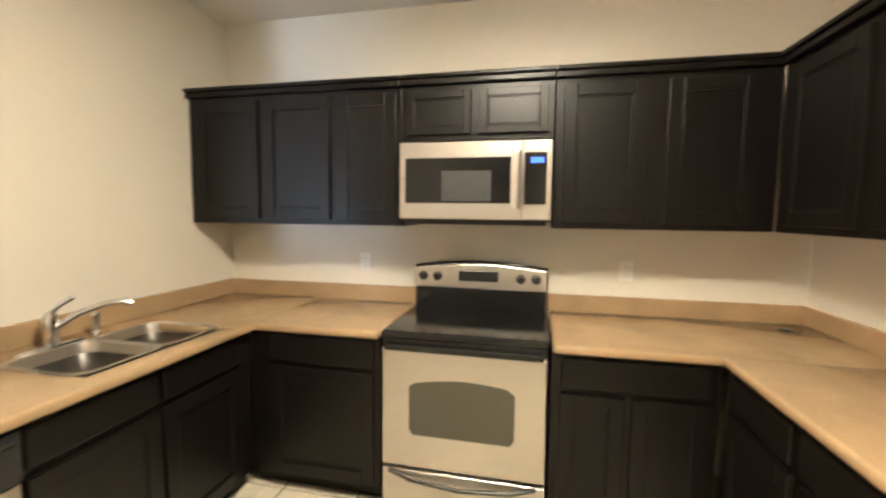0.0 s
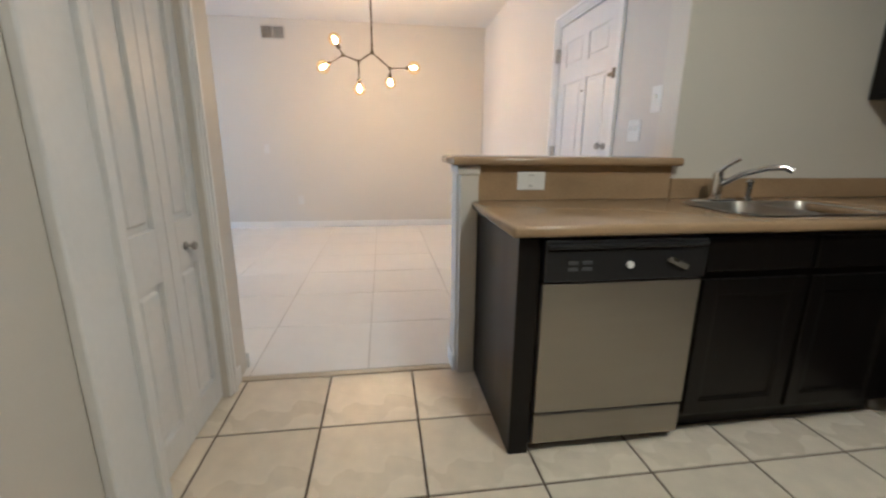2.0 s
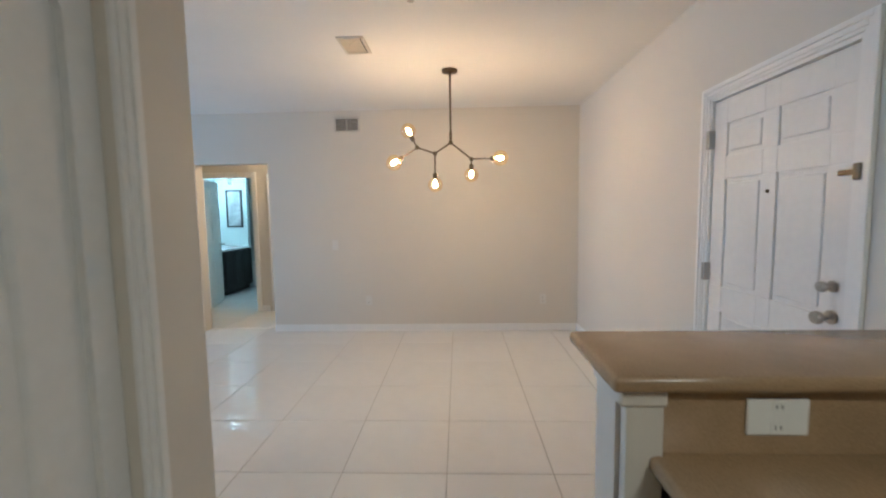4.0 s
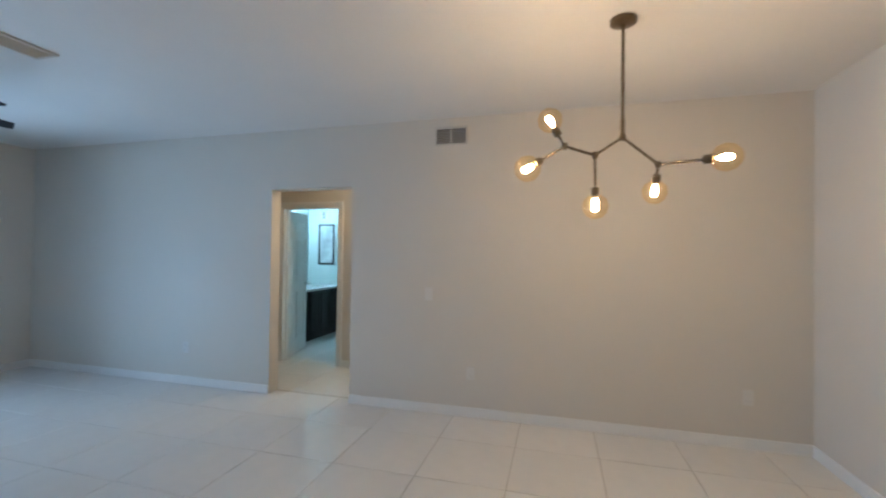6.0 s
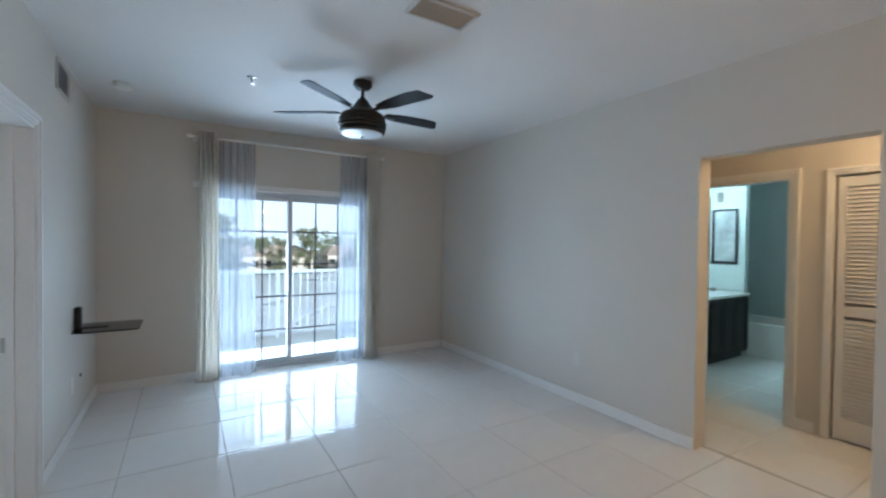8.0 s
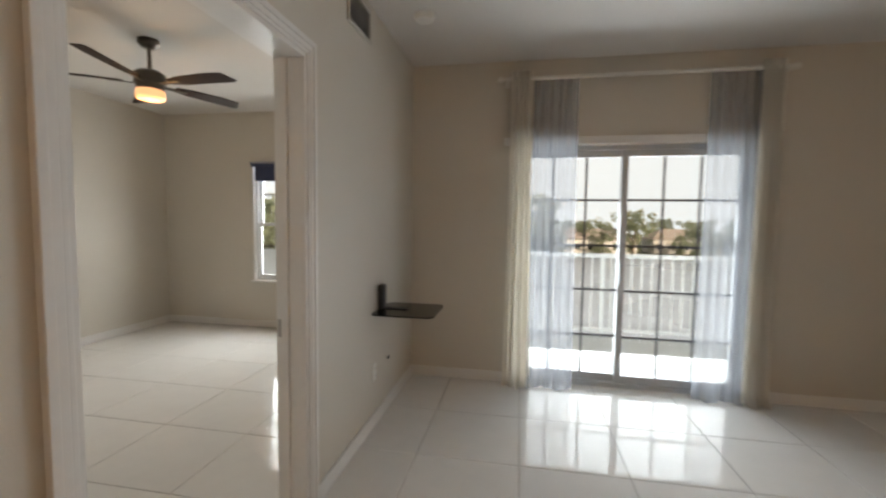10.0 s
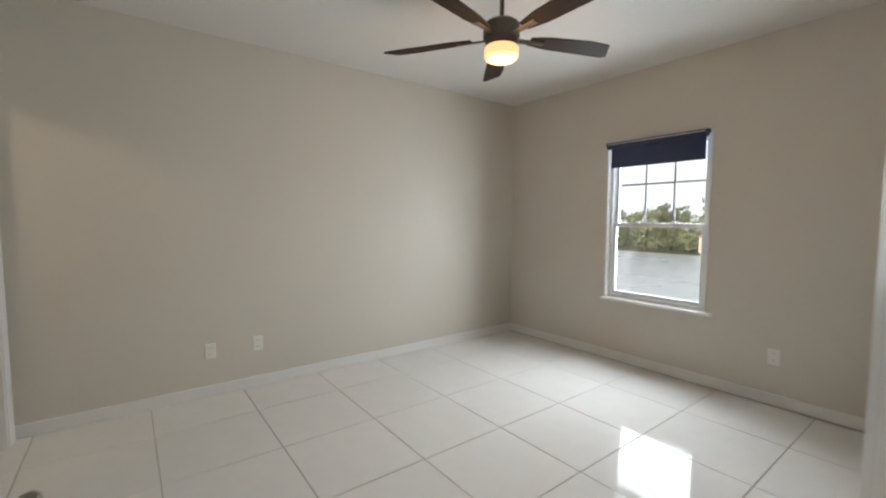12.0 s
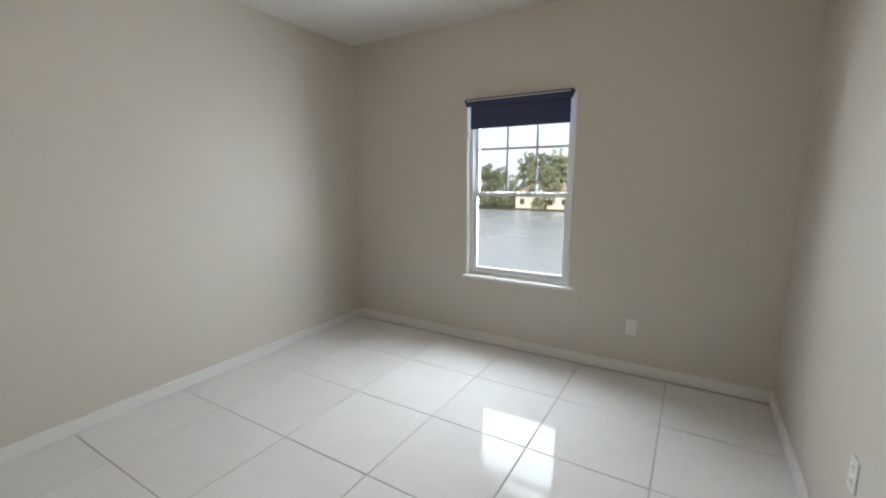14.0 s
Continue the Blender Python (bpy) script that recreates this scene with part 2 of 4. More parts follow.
class Shape:
    def __init__(self):
        self.bm = bmesh.new()

    def box(self, x0, x1, y0, y1, z0, z1, bevel=0.0, seg=2):
        v = [self.bm.verts.new((x, y, z)) for x in (x0, x1) for y in (y0, y1) for z in (z0, z1)]
        fs = [self.bm.faces.new([v[i] for i in q]) for q in ((0, 1, 3, 2), (4, 6, 7, 5), (0, 4, 5, 1), (2, 3, 7, 6), (0, 2, 6, 4), (1, 5, 7, 3))]
        if bevel:
            es = list({e for f in fs for e in f.edges})
            bmesh.ops.bevel(self.bm, geom=es, offset=bevel, segments=seg, affect="EDGES", profile=0.5)
        return self

    def prism(self, pts, y0, y1):
        """A slab from an outline in x and z."""
        a = [self.bm.verts.new((x, y0, z)) for x, z in pts]
        b = [self.bm.verts.new((x, y1, z)) for x, z in pts]
        n = len(pts)
        self.bm.faces.new(a[::-1])
        self.bm.faces.new(b)
        for i in range(n):
            self.bm.faces.new((a[i], a[(i + 1) % n], b[(i + 1) % n], b[i]))
        bmesh.ops.recalc_face_normals(self.bm, faces=self.bm.faces)
        return self

    def lathe(self, profile, m=None, seg=24):
        """A turned body about z from (radius, z) pairs, set at the pose m."""
        m = m or Matrix()
        rings = []
        for r, z in profile:
            rings.append([self.bm.verts.new(m @ Vector((max(r, 1e-4) * math.cos(k * math.tau / seg), max(r, 1e-4) * math.sin(k * math.tau / seg), z))) for k in range(seg)])
        for a, b in zip(rings, rings[1:]):
            for k in range(seg):
                self.bm.faces.new((a[k], a[(k + 1) % seg], b[(k + 1) % seg], b[k]))
        self.bm.faces.new(rings[0][::-1])
        self.bm.faces.new(rings[-1])
        return self

    def tube(self, pts, r, seg=10):
        """A round bar through points; r one radius or one for each point."""
        pts = [Vector(p) for p in pts]
        rs = r if isinstance(r, (list, tuple)) else [r] * len(pts)
        rings = []
        for i, p in enumerate(pts):
            d = (pts[min(i + 1, len(pts) - 1)] - pts[max(i - 1, 0)]).normalized()
            q = d.to_track_quat("Z", "Y")
            rings.append([self.bm.verts.new(p + q @ Vector((rs[i] * math.cos(k * math.tau / seg), rs[i] * math.sin(k * math.tau / seg), 0))) for k in range(seg)])
        for a, b in zip(rings, rings[1:]):
            for k in range(seg):
                self.bm.faces.new((a[k], a[(k + 1) % seg], b[(k + 1) % seg], b[k]))
        self.bm.faces.new(rings[0][::-1])
        self.bm.faces.new(rings[-1])
        return self

    def done(self, name, mat, m=None, parent=None, bevel=0.0, smooth=False):
        me = bpy.data.meshes.new(name)
        bmesh.ops.recalc_face_normals(self.bm, faces=self.bm.faces)
        if smooth:
            for f in self.bm.faces:
                f.smooth = True
        self.bm.to_mesh(me)
        self.bm.free()
        if smooth:
            me.set_sharp_from_angle(angle=radians(40))
        me.materials.append(mat)
        ob = new(name, me)
        if parent:
            ob.parent = parent
        if m:
            ob.matrix_basis = m
        if bevel:
            mod = ob.modifiers.new("edge", "BEVEL")
            mod.width, mod.segments, mod.limit_method = bevel, 2, "ANGLE"
        return ob


def thing(name, m, label, category, group=""):
    ob = new(name)
    ob.matrix_basis = m
    ob.empty_display_size = 0.05
    return tagged(ob, label, category, group)


def structure(ob, label=""):
    return tagged(ob, label, kind="structure")


def wall_x(name, x0, x1, y0, y1, openings, mat, top=2.64, label="painted plaster wall"):
    """A wall that runs along y, x0 to x1 thick; openings (y0, y1, z0, z1)."""
    s, y = Shape(), y0
    for a, b, c, d in sorted(openings):
        s.box(x0, x1, y, a, 0, top)
        if c > 0:
            s.box(x0, x1, a, b, 0, c)
        if d < top:
            s.box(x0, x1, a, b, d, top)
        y = b
    s.box(x0, x1, y, y1, 0, top)
    return structure(s.done(name, mat), label)


def wall_y(name, y0, y1, x0, x1, openings, mat, top=2.64, label="painted plaster wall"):
    s, x = Shape(), x0
    for a, b, c, d in sorted(openings):
        s.box(x, a, y0, y1, 0, top)
        if c > 0:
            s.box(a, b, y0, y1, 0, c)
        if d < top:
            s.box(a, b, y0, y1, d, top)
        x = b
    s.box(x, x1, y0, y1, 0, top)
    return structure(s.done(name, mat), label)


# ---- the large structure ----
CEIL = 2.64
wall_y("wall_north", 6.41, 6.55, -4.45, 3.80, [(-0.91, -0.02, 0, 2.05)], M_WALL, label="warm grey painted wall with a hall opening")
wall_x("wall_foyer", 3.66, 3.80, 2.50, 6.41, [(2.97, 3.86, 0, 2.03)], M_WALL, label="warm grey painted wall with the front door")
wall_y("wall_sink", 2.36, 2.50, 3.66, 5.16, [], M_KWALL, label="cream painted kitchen wall behind the sink")
wall_x("wall_stove", 5.02, 5.16, -1.17, 2.36, [], M_KWALL, label="cream painted kitchen wall behind the stove")
wall_y("wall_kitchen_south", -1.17, -1.03, 1.41, 5.02, [], M_KWALL, label="cream painted kitchen wall")
wall_x("wall_closet", 1.41, 1.55, -1.03, 2.40, [(0.30, 1.16, 0, 2.05), (1.70, 2.265, 0, 2.05)], M_WALL, label="painted wall with closet and laundry openings")
wall_y("wall_closet_return", 2.40, 2.52, 0.70, 1.55, [], M_WALL)
wall_x("wall_jog", 0.70, 0.84, 2.52, 2.66, [], M_WALL)
wall_y("wall_living_south", 2.52, 2.66, -5.61, 0.70, [(-2.50, -1.51, 0, 2.05)], M_WALL, label="warm grey painted wall with the bedroom door")
wall_x("wall_slider", -4.45, -4.31, 2.66, 6.41, [(3.49, 5.29, 0, 1.97)], M_WALL, label="warm grey painted wall with a sliding glass door")
wall_x("wall_bedroom_window", -5.61, -5.47, -1.03, 2.52, [(0.345, 1.217, 0.59, 2.02)], M_WALL, label="grey-beige painted wall with a window")
wall_y("wall_bedroom_south", -1.03, -0.89, -5.47, -0.41, [], M_WALL)
wall_x("wall_bedroom_east", -1.22, -1.08, -0.89, 2.52, [(-0.78, 0.02, 0, 2.05)], M_WALL)
wall_x("wall_dressing_east", -0.41, -0.27, -1.03, 1.2, [], M_WALL)
wall_y("wall_dressing_north", 1.06, 1.20, -1.08, -0.41, [], M_WALL)
wall_x("wall_laundry_west", 0.56, 0.70, -0.20, 2.40, [], M_WALL)
wall_y("wall_laundry_south", -0.20, -0.06, 0.70, 1.41, [], M_WALL)
wall_y("wall_laundry_north", 1.30, 1.40, 0.70, 1.41, [], M_WALL)
wall_y("wall_hall_north", 7.50, 7.62, -2.72, 1.30, [(-1.58, -0.76, 0, 2.00), (-0.49, 0.33, 0, 1.98)], M_WALL)
wall_x("wall_hall_west", -2.60, -2.46, 6.55, 7.50, [], M_WALL)
wall_x("wall_hall_east", 1.16, 1.30, 6.55, 7.50, [], M_WALL)
wall_x("wall_bath_west", -2.72, -2.58, 7.62, 10.55, [], M_BLUEG)
wall_x("wall_bath_east", -0.70, -0.58, 7.62, 10.55, [], M_BLUEG)
wall_y("wall_bath_north", 10.55, 10.69, -2.72, -0.58, [], M_BLUEG)
wall_y("wall_bath_end", 9.64, 9.74, -2.58, -1.96, [], M_BLUEG)
wall_y("wall_linen_back", 8.10, 8.20, -0.58, 0.44, [], M_WALL)
wall_x("wall_linen_east", 0.34, 0.44, 7.62, 8.10, [], M_WALL)
structure(Shape().box(-5.75, 5.3, -1.3, 10.8, CEIL, CEIL + 0.16).done("ceiling", M_CEIL), "pale painted textured ceiling")
structure(Shape().box(2.605, 3.66, 2.37, 2.50, 0, 1.035).done("wall_peninsula", M_WALL), "low painted half wall behind the peninsula")
for nm, x0, x1, y0, y1 in (("baseboard_north_west", -4.31, -0.91, 6.396, 6.41), ("baseboard_north_east", -0.02, 3.66, 6.396, 6.41),
                           ("baseboard_living_south", -4.31, -2.57, 2.66, 2.674), ("baseboard_bedroom_south", -5.47, -1.22, -0.89, -0.876),
                           ("baseboard_bedroom_north", -5.47, -2.57, 2.506, 2.52), ("baseboard_hall", -0.70, -0.58, 7.486, 7.50),
                           ("baseboard_jamb_end", 1.551, 1.565, 2.325, 2.40), ("baseboard_return", 0.84, 1.565, 2.52, 2.534)):
    structure(Shape().box(x0, x1, y0, y1, 0, 0.085).done(nm, M_WHITE, bevel=0.005), "white painted baseboard")
for nm, y0, y1, x0, x1 in (("baseboard_slider_south", 2.674, 3.49, -4.31, -4.296), ("baseboard_slider_north", 5.29, 6.396, -4.31, -4.296),
                           ("baseboard_bedroom_window", -0.876, 2.506, -5.47, -5.456), ("baseboard_foyer_north", 3.93, 6.396, 3.646, 3.66),
                           ("baseboard_peninsula_end", 2.355, 2.515, 2.592, 2.605)):
    structure(Shape().box(x0, x1, y0, y1, 0, 0.085).done(nm, M_WHITE, bevel=0.005), "white painted baseboard")


def casing(name, m, w, h, depth=0.016, wide=0.062):
    """A moulded door casing round an opening that starts at the frame's origin."""
    s = Shape()
    for k, (a, b, d) in enumerate(((0.0, wide * 0.25, depth * 0.6), (wide * 0.25, wide * 0.62, depth * 0.85), (wide * 0.62, wide, depth * 1.2))):
        s.box(-b, -a, -d, 0, 0, h + b)
        s.box(w + a, w + b, -d, 0, 0, h + b)
        s.box(-a, w + a, -d, 0, h + a, h + b)
    return structure(s.done(name, M_WHITE, m, bevel=0.003), "white moulded door casing")


def jamb(name, m, w, h, d):
    s = Shape()
    s.box(0, 0.018, -0.002, d + 0.002, 0, h).box(w - 0.018, w, -0.002, d + 0.002, 0, h).box(0.018, w - 0.018, -0.002, d + 0.002, h - 0.018, h)
    s.box(0.018, 0.03, d * 0.55, d * 0.8, 0, h - 0.018).box(w - 0.03, w - 0.018, d * 0.55, d * 0.8, 0, h - 0.018)
    return structure(s.done(name, M_WHITE, m, bevel=0.002), "white painted door jamb")


# ---- floors below the tiles ----
structure(Shape().box(-4.45, 3.80, 2.40, 6.55, -0.12, -0.004).box(-2.60, 1.30, 6.55, 8.2, -0.12, -0.004).box(-2.72, -0.58, 8.2, 10.69, -0.12, -0.004).done("floor_living", M_GROUT), "polished white porcelain tile floor")
structure(Shape().box(-5.61, -0.41, -1.03, 2.66, -0.12, -0.005).done("floor_bedroom", M_GROUT), "polished white porcelain tile floor")
structure(Shape().box(0.56, 5.16, -1.17, 2.40, -0.12, -0.006).done("floor_kitchen", M_KGROUT), "beige ceramic tile floor with dark grout")
structure(Shape().box(1.55, 2.60, 2.385, 2.425, -0.02, 0.006, 0.004).done("threshold_strip", material("marble_threshold", (0.5, 0.43, 0.32), 0.3)), "beige stone threshold strip")


# ---- doors ----
def raised_panel(s, x0, x1, z0, z1, y, deep=0.012, edge=0.022):
    """A sunk moulding with a raised field, cut as steps into the face at y."""
    s.box(x0 + edge, x1 - edge, y - deep * 0.5, y + 0.01, z0 + edge, z1 - edge, deep * 0.45, 1)


def slab(w, h, thick, panels, deep=0.01):
    """A stile-and-rail slab with sunk panels; panels (x0, x1, z0, z1), rows sharing x columns."""
    s = Shape()
    s.box(0, w, deep, thick, 0, h)
    xs = sorted({0, w, *(p[0] for p in panels), *(p[1] for p in panels)})
    zs = sorted({0, h, *(p[2] for p in panels), *(p[3] for p in panels)})
    for a, b in zip(xs, xs[1:]):
        for c, d in zip(zs, zs[1:]):
            mx, mz = (a + b) / 2, (c + d) / 2
            if not any(p[0] < mx < p[1] and p[2] < mz < p[3] for p in panels):
                s.box(a, b, 0, deep, c, d)
    for p in panels:
        raised_panel(s, *p, deep * 0.9, deep)
    return s


def knob(parent, x, z, y=0.0, r=0.027):
    s = Shape()
    m = Matrix.Translation((x, y, z)) @ pose(0, 0, 0, 90) @ Matrix.Scale(r / 0.027, 4)
    r = 0.027
    s.lathe([(r, 0), (r, 0.008), (0.011, 0.014), (0.011, 0.035), (r * 0.9, 0.045), (r, 0.058), (r * 0.8, 0.068), (0.002, 0.07)], m, 18)
    return tagged(s.done("knob", M_NICKEL, parent=parent, smooth=True), "round satin nickel knob")


def panels6(w, h):
    a, b, c, d = 0.11, w / 2 - 0.045, w / 2 + 0.045, w - 0.11
    out = []
    for z0, z1 in ((0.22, 0.86), (1.0, 1.58), (1.7, h - 0.13)):
        out += [(a, b, z0, z1), (c, d, z0, z1)]
    return out


# front door
casing("trim_front_door", F(3.66, 3.86, 0, -90), 0.89, 2.03)
jamb("door_frame_front", F(3.66, 3.86, 0, -90), 0.89, 2.03, 0.14)
fd = thing("front_door", F(3.672, 3.84, 0.006, -90), "white six-panel front door with nickel deadbolt, closed", "door")
slab(0.85, 2.0, 0.044, panels6(0.85, 2.0)).done("leaf", M_DOORW, parent=fd, bevel=0.002)
knob(fd, 0.79, 1.0)
knob(fd, 0.79, 1.12, r=0.022)
Shape().lathe([(0.009, 0), (0.009, 0.006), (0.004, 0.008)], pose(0.425, 0, 1.5, 90), 12).done("peephole", M_BRASS, parent=fd, smooth=True)
s = Shape().box(0.80, 0.905, -0.024, -0.004, 1.535, 1.556, 0.005).box(0.872, 0.90, -0.036, -0.006, 1.515, 1.575, 0.006)
tagged(s.done("swing_bar_lock", M_BRASS, parent=fd), "nickel swing bar lock")
for z in (0.25, 1.02, 1.75):
    Shape().box(-0.014, 0.012, -0.036, -0.001, z, z + 0.1, 0.003).done("hinge", M_NICKEL, parent=fd)

# bedroom door, swung open into the bedroom
jamb("door_frame_bedroom", F(-1.51, 2.66, 0, 180), 0.99, 2.05, 0.14)
casing("trim_bedroom_door_living", F(-1.51, 2.66, 0, 180), 0.99, 2.05)
casing("trim_bedroom_door_inside", F(-2.50, 2.52, 0, 0), 0.99, 2.05)
bd = thing("bedroom_door", F(-1.555, 2.500, 0.008, -94.5), "white panelled bedroom door with nickel knob, swung open", "door")
slab(0.90, 2.02, 0.035, panels6(0.90, 2.02), 0.006).done("leaf", M_DOORW, parent=bd, bevel=0.002)
knob(bd, 0.805, 0.865)
for z in (0.2, 1.0, 1.75):
    Shape().box(-0.012, 0.004, -0.01, 0.03, z, z + 0.09, 0.003).done("hinge", M_NICKEL, parent=bd)
tagged(Shape().box(-2.4825, -2.478, 2.527, 2.583, 0.82, 0.90).done("strike_plate", M_NICKEL), "nickel latch strike plate on the door jamb", "strike plate")

for z in (0.2, 1.02, 1.75):
    tagged(Shape().box(-1.5335, -1.528, 2.525, 2.562, z, z + 0.09, 0.001).done("hinge_plate", M_NICKEL), "nickel hinge plate on the bedroom door jamb", "hinge")
casing("trim_dressing_door", F(-1.22, 0.02, 0, -90), 0.80, 2.05)
jamb("door_frame_dressing", F(-1.22, 0.02, 0, -90), 0.80, 2.05, 0.14)
for z in (0.25, 1.0, 1.75):
    tagged(Shape().box(-1.16, -1.12, -0.762, -0.7575, z, z + 0.09).done("hinge_plate", M_NICKEL), "nickel hinge plate on the door jamb", "hinge")
# closet bifold
casing("trim_closet", F(1.55, 1.70, 0, 90), 0.565, 2.05, 0.02, 0.055)
structure(Shape().box(1.55, 1.558, 1.515, 1.644, 0, 2.11).box(1.55, 1.582, 1.44, 1.475, 0, 2.11, 0.006).box(1.55, 1.574, 1.475, 1.515, 0, 2.11, 0.006).done("trim_laundry", M_WHITE, bevel=0.003), "white moulded casing beside the closet")
bf = thing("bifold_door", F(1.525, 1.705, 0.012, 90), "white two-leaf bifold closet door with moulded arched panels, closed", "door")


def bifold_leaf(x, name):
    s = slab(0.277, 2.0, 0.03, [(0.064, 0.213, 0.12, 0.655), (0.064, 0.213, 0.835, 1.88)], 0.018)
    s.prism([(0.064, 1.88), (0.064, 1.80), (0.09, 1.84), (0.1385, 1.865), (0.187, 1.84), (0.213, 1.80), (0.213, 1.88)], 0.0, 0.018)
    return s.done(name, M_DOORW, Matrix.Translation((x, 0, 0)), bf, bevel=0.003)


bifold_leaf(0.0, "leaf")
bifold_leaf(0.2815, "leaf")
knob(bf, 0.40, 0.735, r=0.016)

# hall doors
casing("trim_bath_door", F(-1.58, 7.50), 0.82, 2.00)
jamb("door_frame_bath", F(-1.58, 7.50), 0.82, 2.00, 0.12)
btd = thing("bathroom_door", F(-1.565, 7.63, 0.01, 106), "white bathroom door, swung open", "door")
slab(0.76, 1.97, 0.035, panels6(0.76, 1.97)).done("leaf", M_DOORW, parent=btd, bevel=0.002)
knob(btd, 0.7, 0.95)
casing("trim_linen_door", F(-0.49, 7.50), 0.82, 1.98, wide=0.05)
lv = thing("louvered_door", F(-0.48, 7.51, 0.012), "white louvered bifold linen closet door", "door")
for k in range(2):
    x = 0.005 + k * 0.40
    s = Shape().box(x, x + 0.045, 0, 0.028, 0, 1.95).box(x + 0.345, x + 0.39, 0, 0.028, 0, 1.95)
    s.box(x + 0.045, x + 0.345, 0, 0.028, 0, 0.16).box(x + 0.045, x + 0.345, 0, 0.028, 0.92, 1.0).box(x + 0.045, x + 0.345, 0, 0.028, 1.88, 1.95)
    s.done("frame", M_DOORW, parent=lv, bevel=0.002)
    sl = Shape().box(-0.15, 0.15, -0.016, 0.016, -0.003, 0.003)
    first = sl.done("slat", M_DOORW, Matrix.Translation((x + 0.195, 0.014, 0.18)) @ pose(0, 0, 0, 50), lv)
    for j in range(1, 57):
        z = 0.18 + j * 0.0305
        if 0.9 < z < 1.02:
            continue
        ob = new("slat", first.data)
        ob.parent = lv
        ob.matrix_basis = Matrix.Translation((x + 0.195, 0.014, z)) @ pose(0, 0, 0, 50)


# ---- kitchen ----
def cab_door(parent, x, z, w, h, name="door"):
    s = Shape()
    fr = 0.058 if h > 0.4 else 0.038
    s.box(0, w, 0.008, 0.02, 0, h)
    s.box(0, fr, 0, 0.008, 0, h).box(w - fr, w, 0, 0.008, 0, h).box(fr, w - fr, 0, 0.008, 0, fr).box(fr, w - fr, 0, 0.008, h - fr, h)
    b = 0.01
    s.box(fr, fr + b, 0.003, 0.008, fr, h - fr).box(w - fr - b, w - fr, 0.003, 0.008, fr, h - fr)
    s.box(fr + b, w - fr - b, 0.003, 0.008, fr, fr + b).box(fr + b, w - fr - b, 0.003, 0.008, h - fr - b, h - fr)
    return s.done(name, M_CAB, Matrix.Translation((x, -0.02, z)), parent, bevel=0.0025)


def upper(m, w, h, d, doors, label, side=0.02):
    """An upper cabinet; its frame's origin is the front's lower left corner."""
    c = thing("upper_cabinet", m, label, "cabinet", "upper kitchen cabinets")
    Shape().box(0, w, 0, d, 0, h).done("body", M_CAB, parent=c, bevel=0.003)
    s = Shape().box(0, w, -0.03, d, h, h + 0.03).box(0, w, -0.045, d, h + 0.03, h + 0.05)
    s.done("crown_moulding", M_CAB, parent=c, bevel=0.006)
    for x, dw in doors:
        cab_door(c, x, 0.03, dw, h - 0.06)
    return c


EX = 4.69
LAB = "espresso-stained wooden wall cabinet with framed doors"
upper(F(EX, 2.355, 1.36, -90), 1.305, 0.72, 0.325, [(0.06, 0.40), (0.50, 0.40), (0.95, 0.325)], LAB)
upper(F(EX, 1.047, 1.80, -90), 0.775, 0.28, 0.325, [(0.03, 0.335), (0.41, 0.335)], LAB + " over the microwave")
upper(F(EX, 0.269, 1.36, -90), 0.96, 0.72, 0.325, [(0.04, 0.37), (0.50, 0.37)], LAB)
upper(F(EX - 0.003, -0.695, 1.36, 180), 2.1, 0.72, 0.325, [(0.08, 0.42), (0.58, 0.42), (1.08, 0.42), (1.58, 0.42)], LAB)


def base(m, w, doors, label, drawers=(), h=0.835, d=0.6, toe=0.09):
    c = thing("base_cabinet", m, label, "cabinet", "base kitchen cabinets")
    s = Shape().box(0, w, 0, d, toe, h).box(0, w, 0.06, d, 0, toe)
    s.done("body", M_CAB, parent=c, bevel=0.002)
    for x, dw, top in doors:
        cab_door(c, x, toe + 0.02, dw, top - toe - 0.03)
    for x, dw in drawers:
        Shape().box(x, x + dw, -0.02, 0, 0.69, h - 0.02, 0.005).done("drawer_front", M_CAB, parent=c)
    return c


BLAB = "espresso-stained wooden base cabinet with framed doors"
base(F(3.40, 1.755), 0.975, [(0.0, 0.43, 0.67), (0.45, 0.43, 0.67)], BLAB + " under the sink", [(0.0, 0.43), (0.45, 0.43)])
base(F(4.38, 1.755, 0, -90), 0.70, [(0.12, 0.55, 0.67)], BLAB, [(0.12, 0.55)], d=0.63)
base(F(4.38, 0.265, 0, -90), 0.66, [(0.04, 0.26, 0.67), (0.33, 0.29, 0.67)], BLAB, [(0.04, 0.58)], d=0.63)
base(F(4.375, -0.42, 0, 180), 2.0, [(0.05, 0.40, 0.67), (0.5, 0.40, 0.67), (1.0, 0.42, 0.67), (1.5, 0.42, 0.67)], BLAB, [(0.05, 0.40), (0.5, 0.40), (1.0, 0.42), (1.5, 0.42)])
pe = thing("peninsula_end_panel", F(2.705, 1.74), "dark espresso wooden end panel of the peninsula", "panel")
Shape().box(0, 0.075, 0, 0.63, 0, 0.835).done("panel", M_CAB, parent=pe, bevel=0.002)


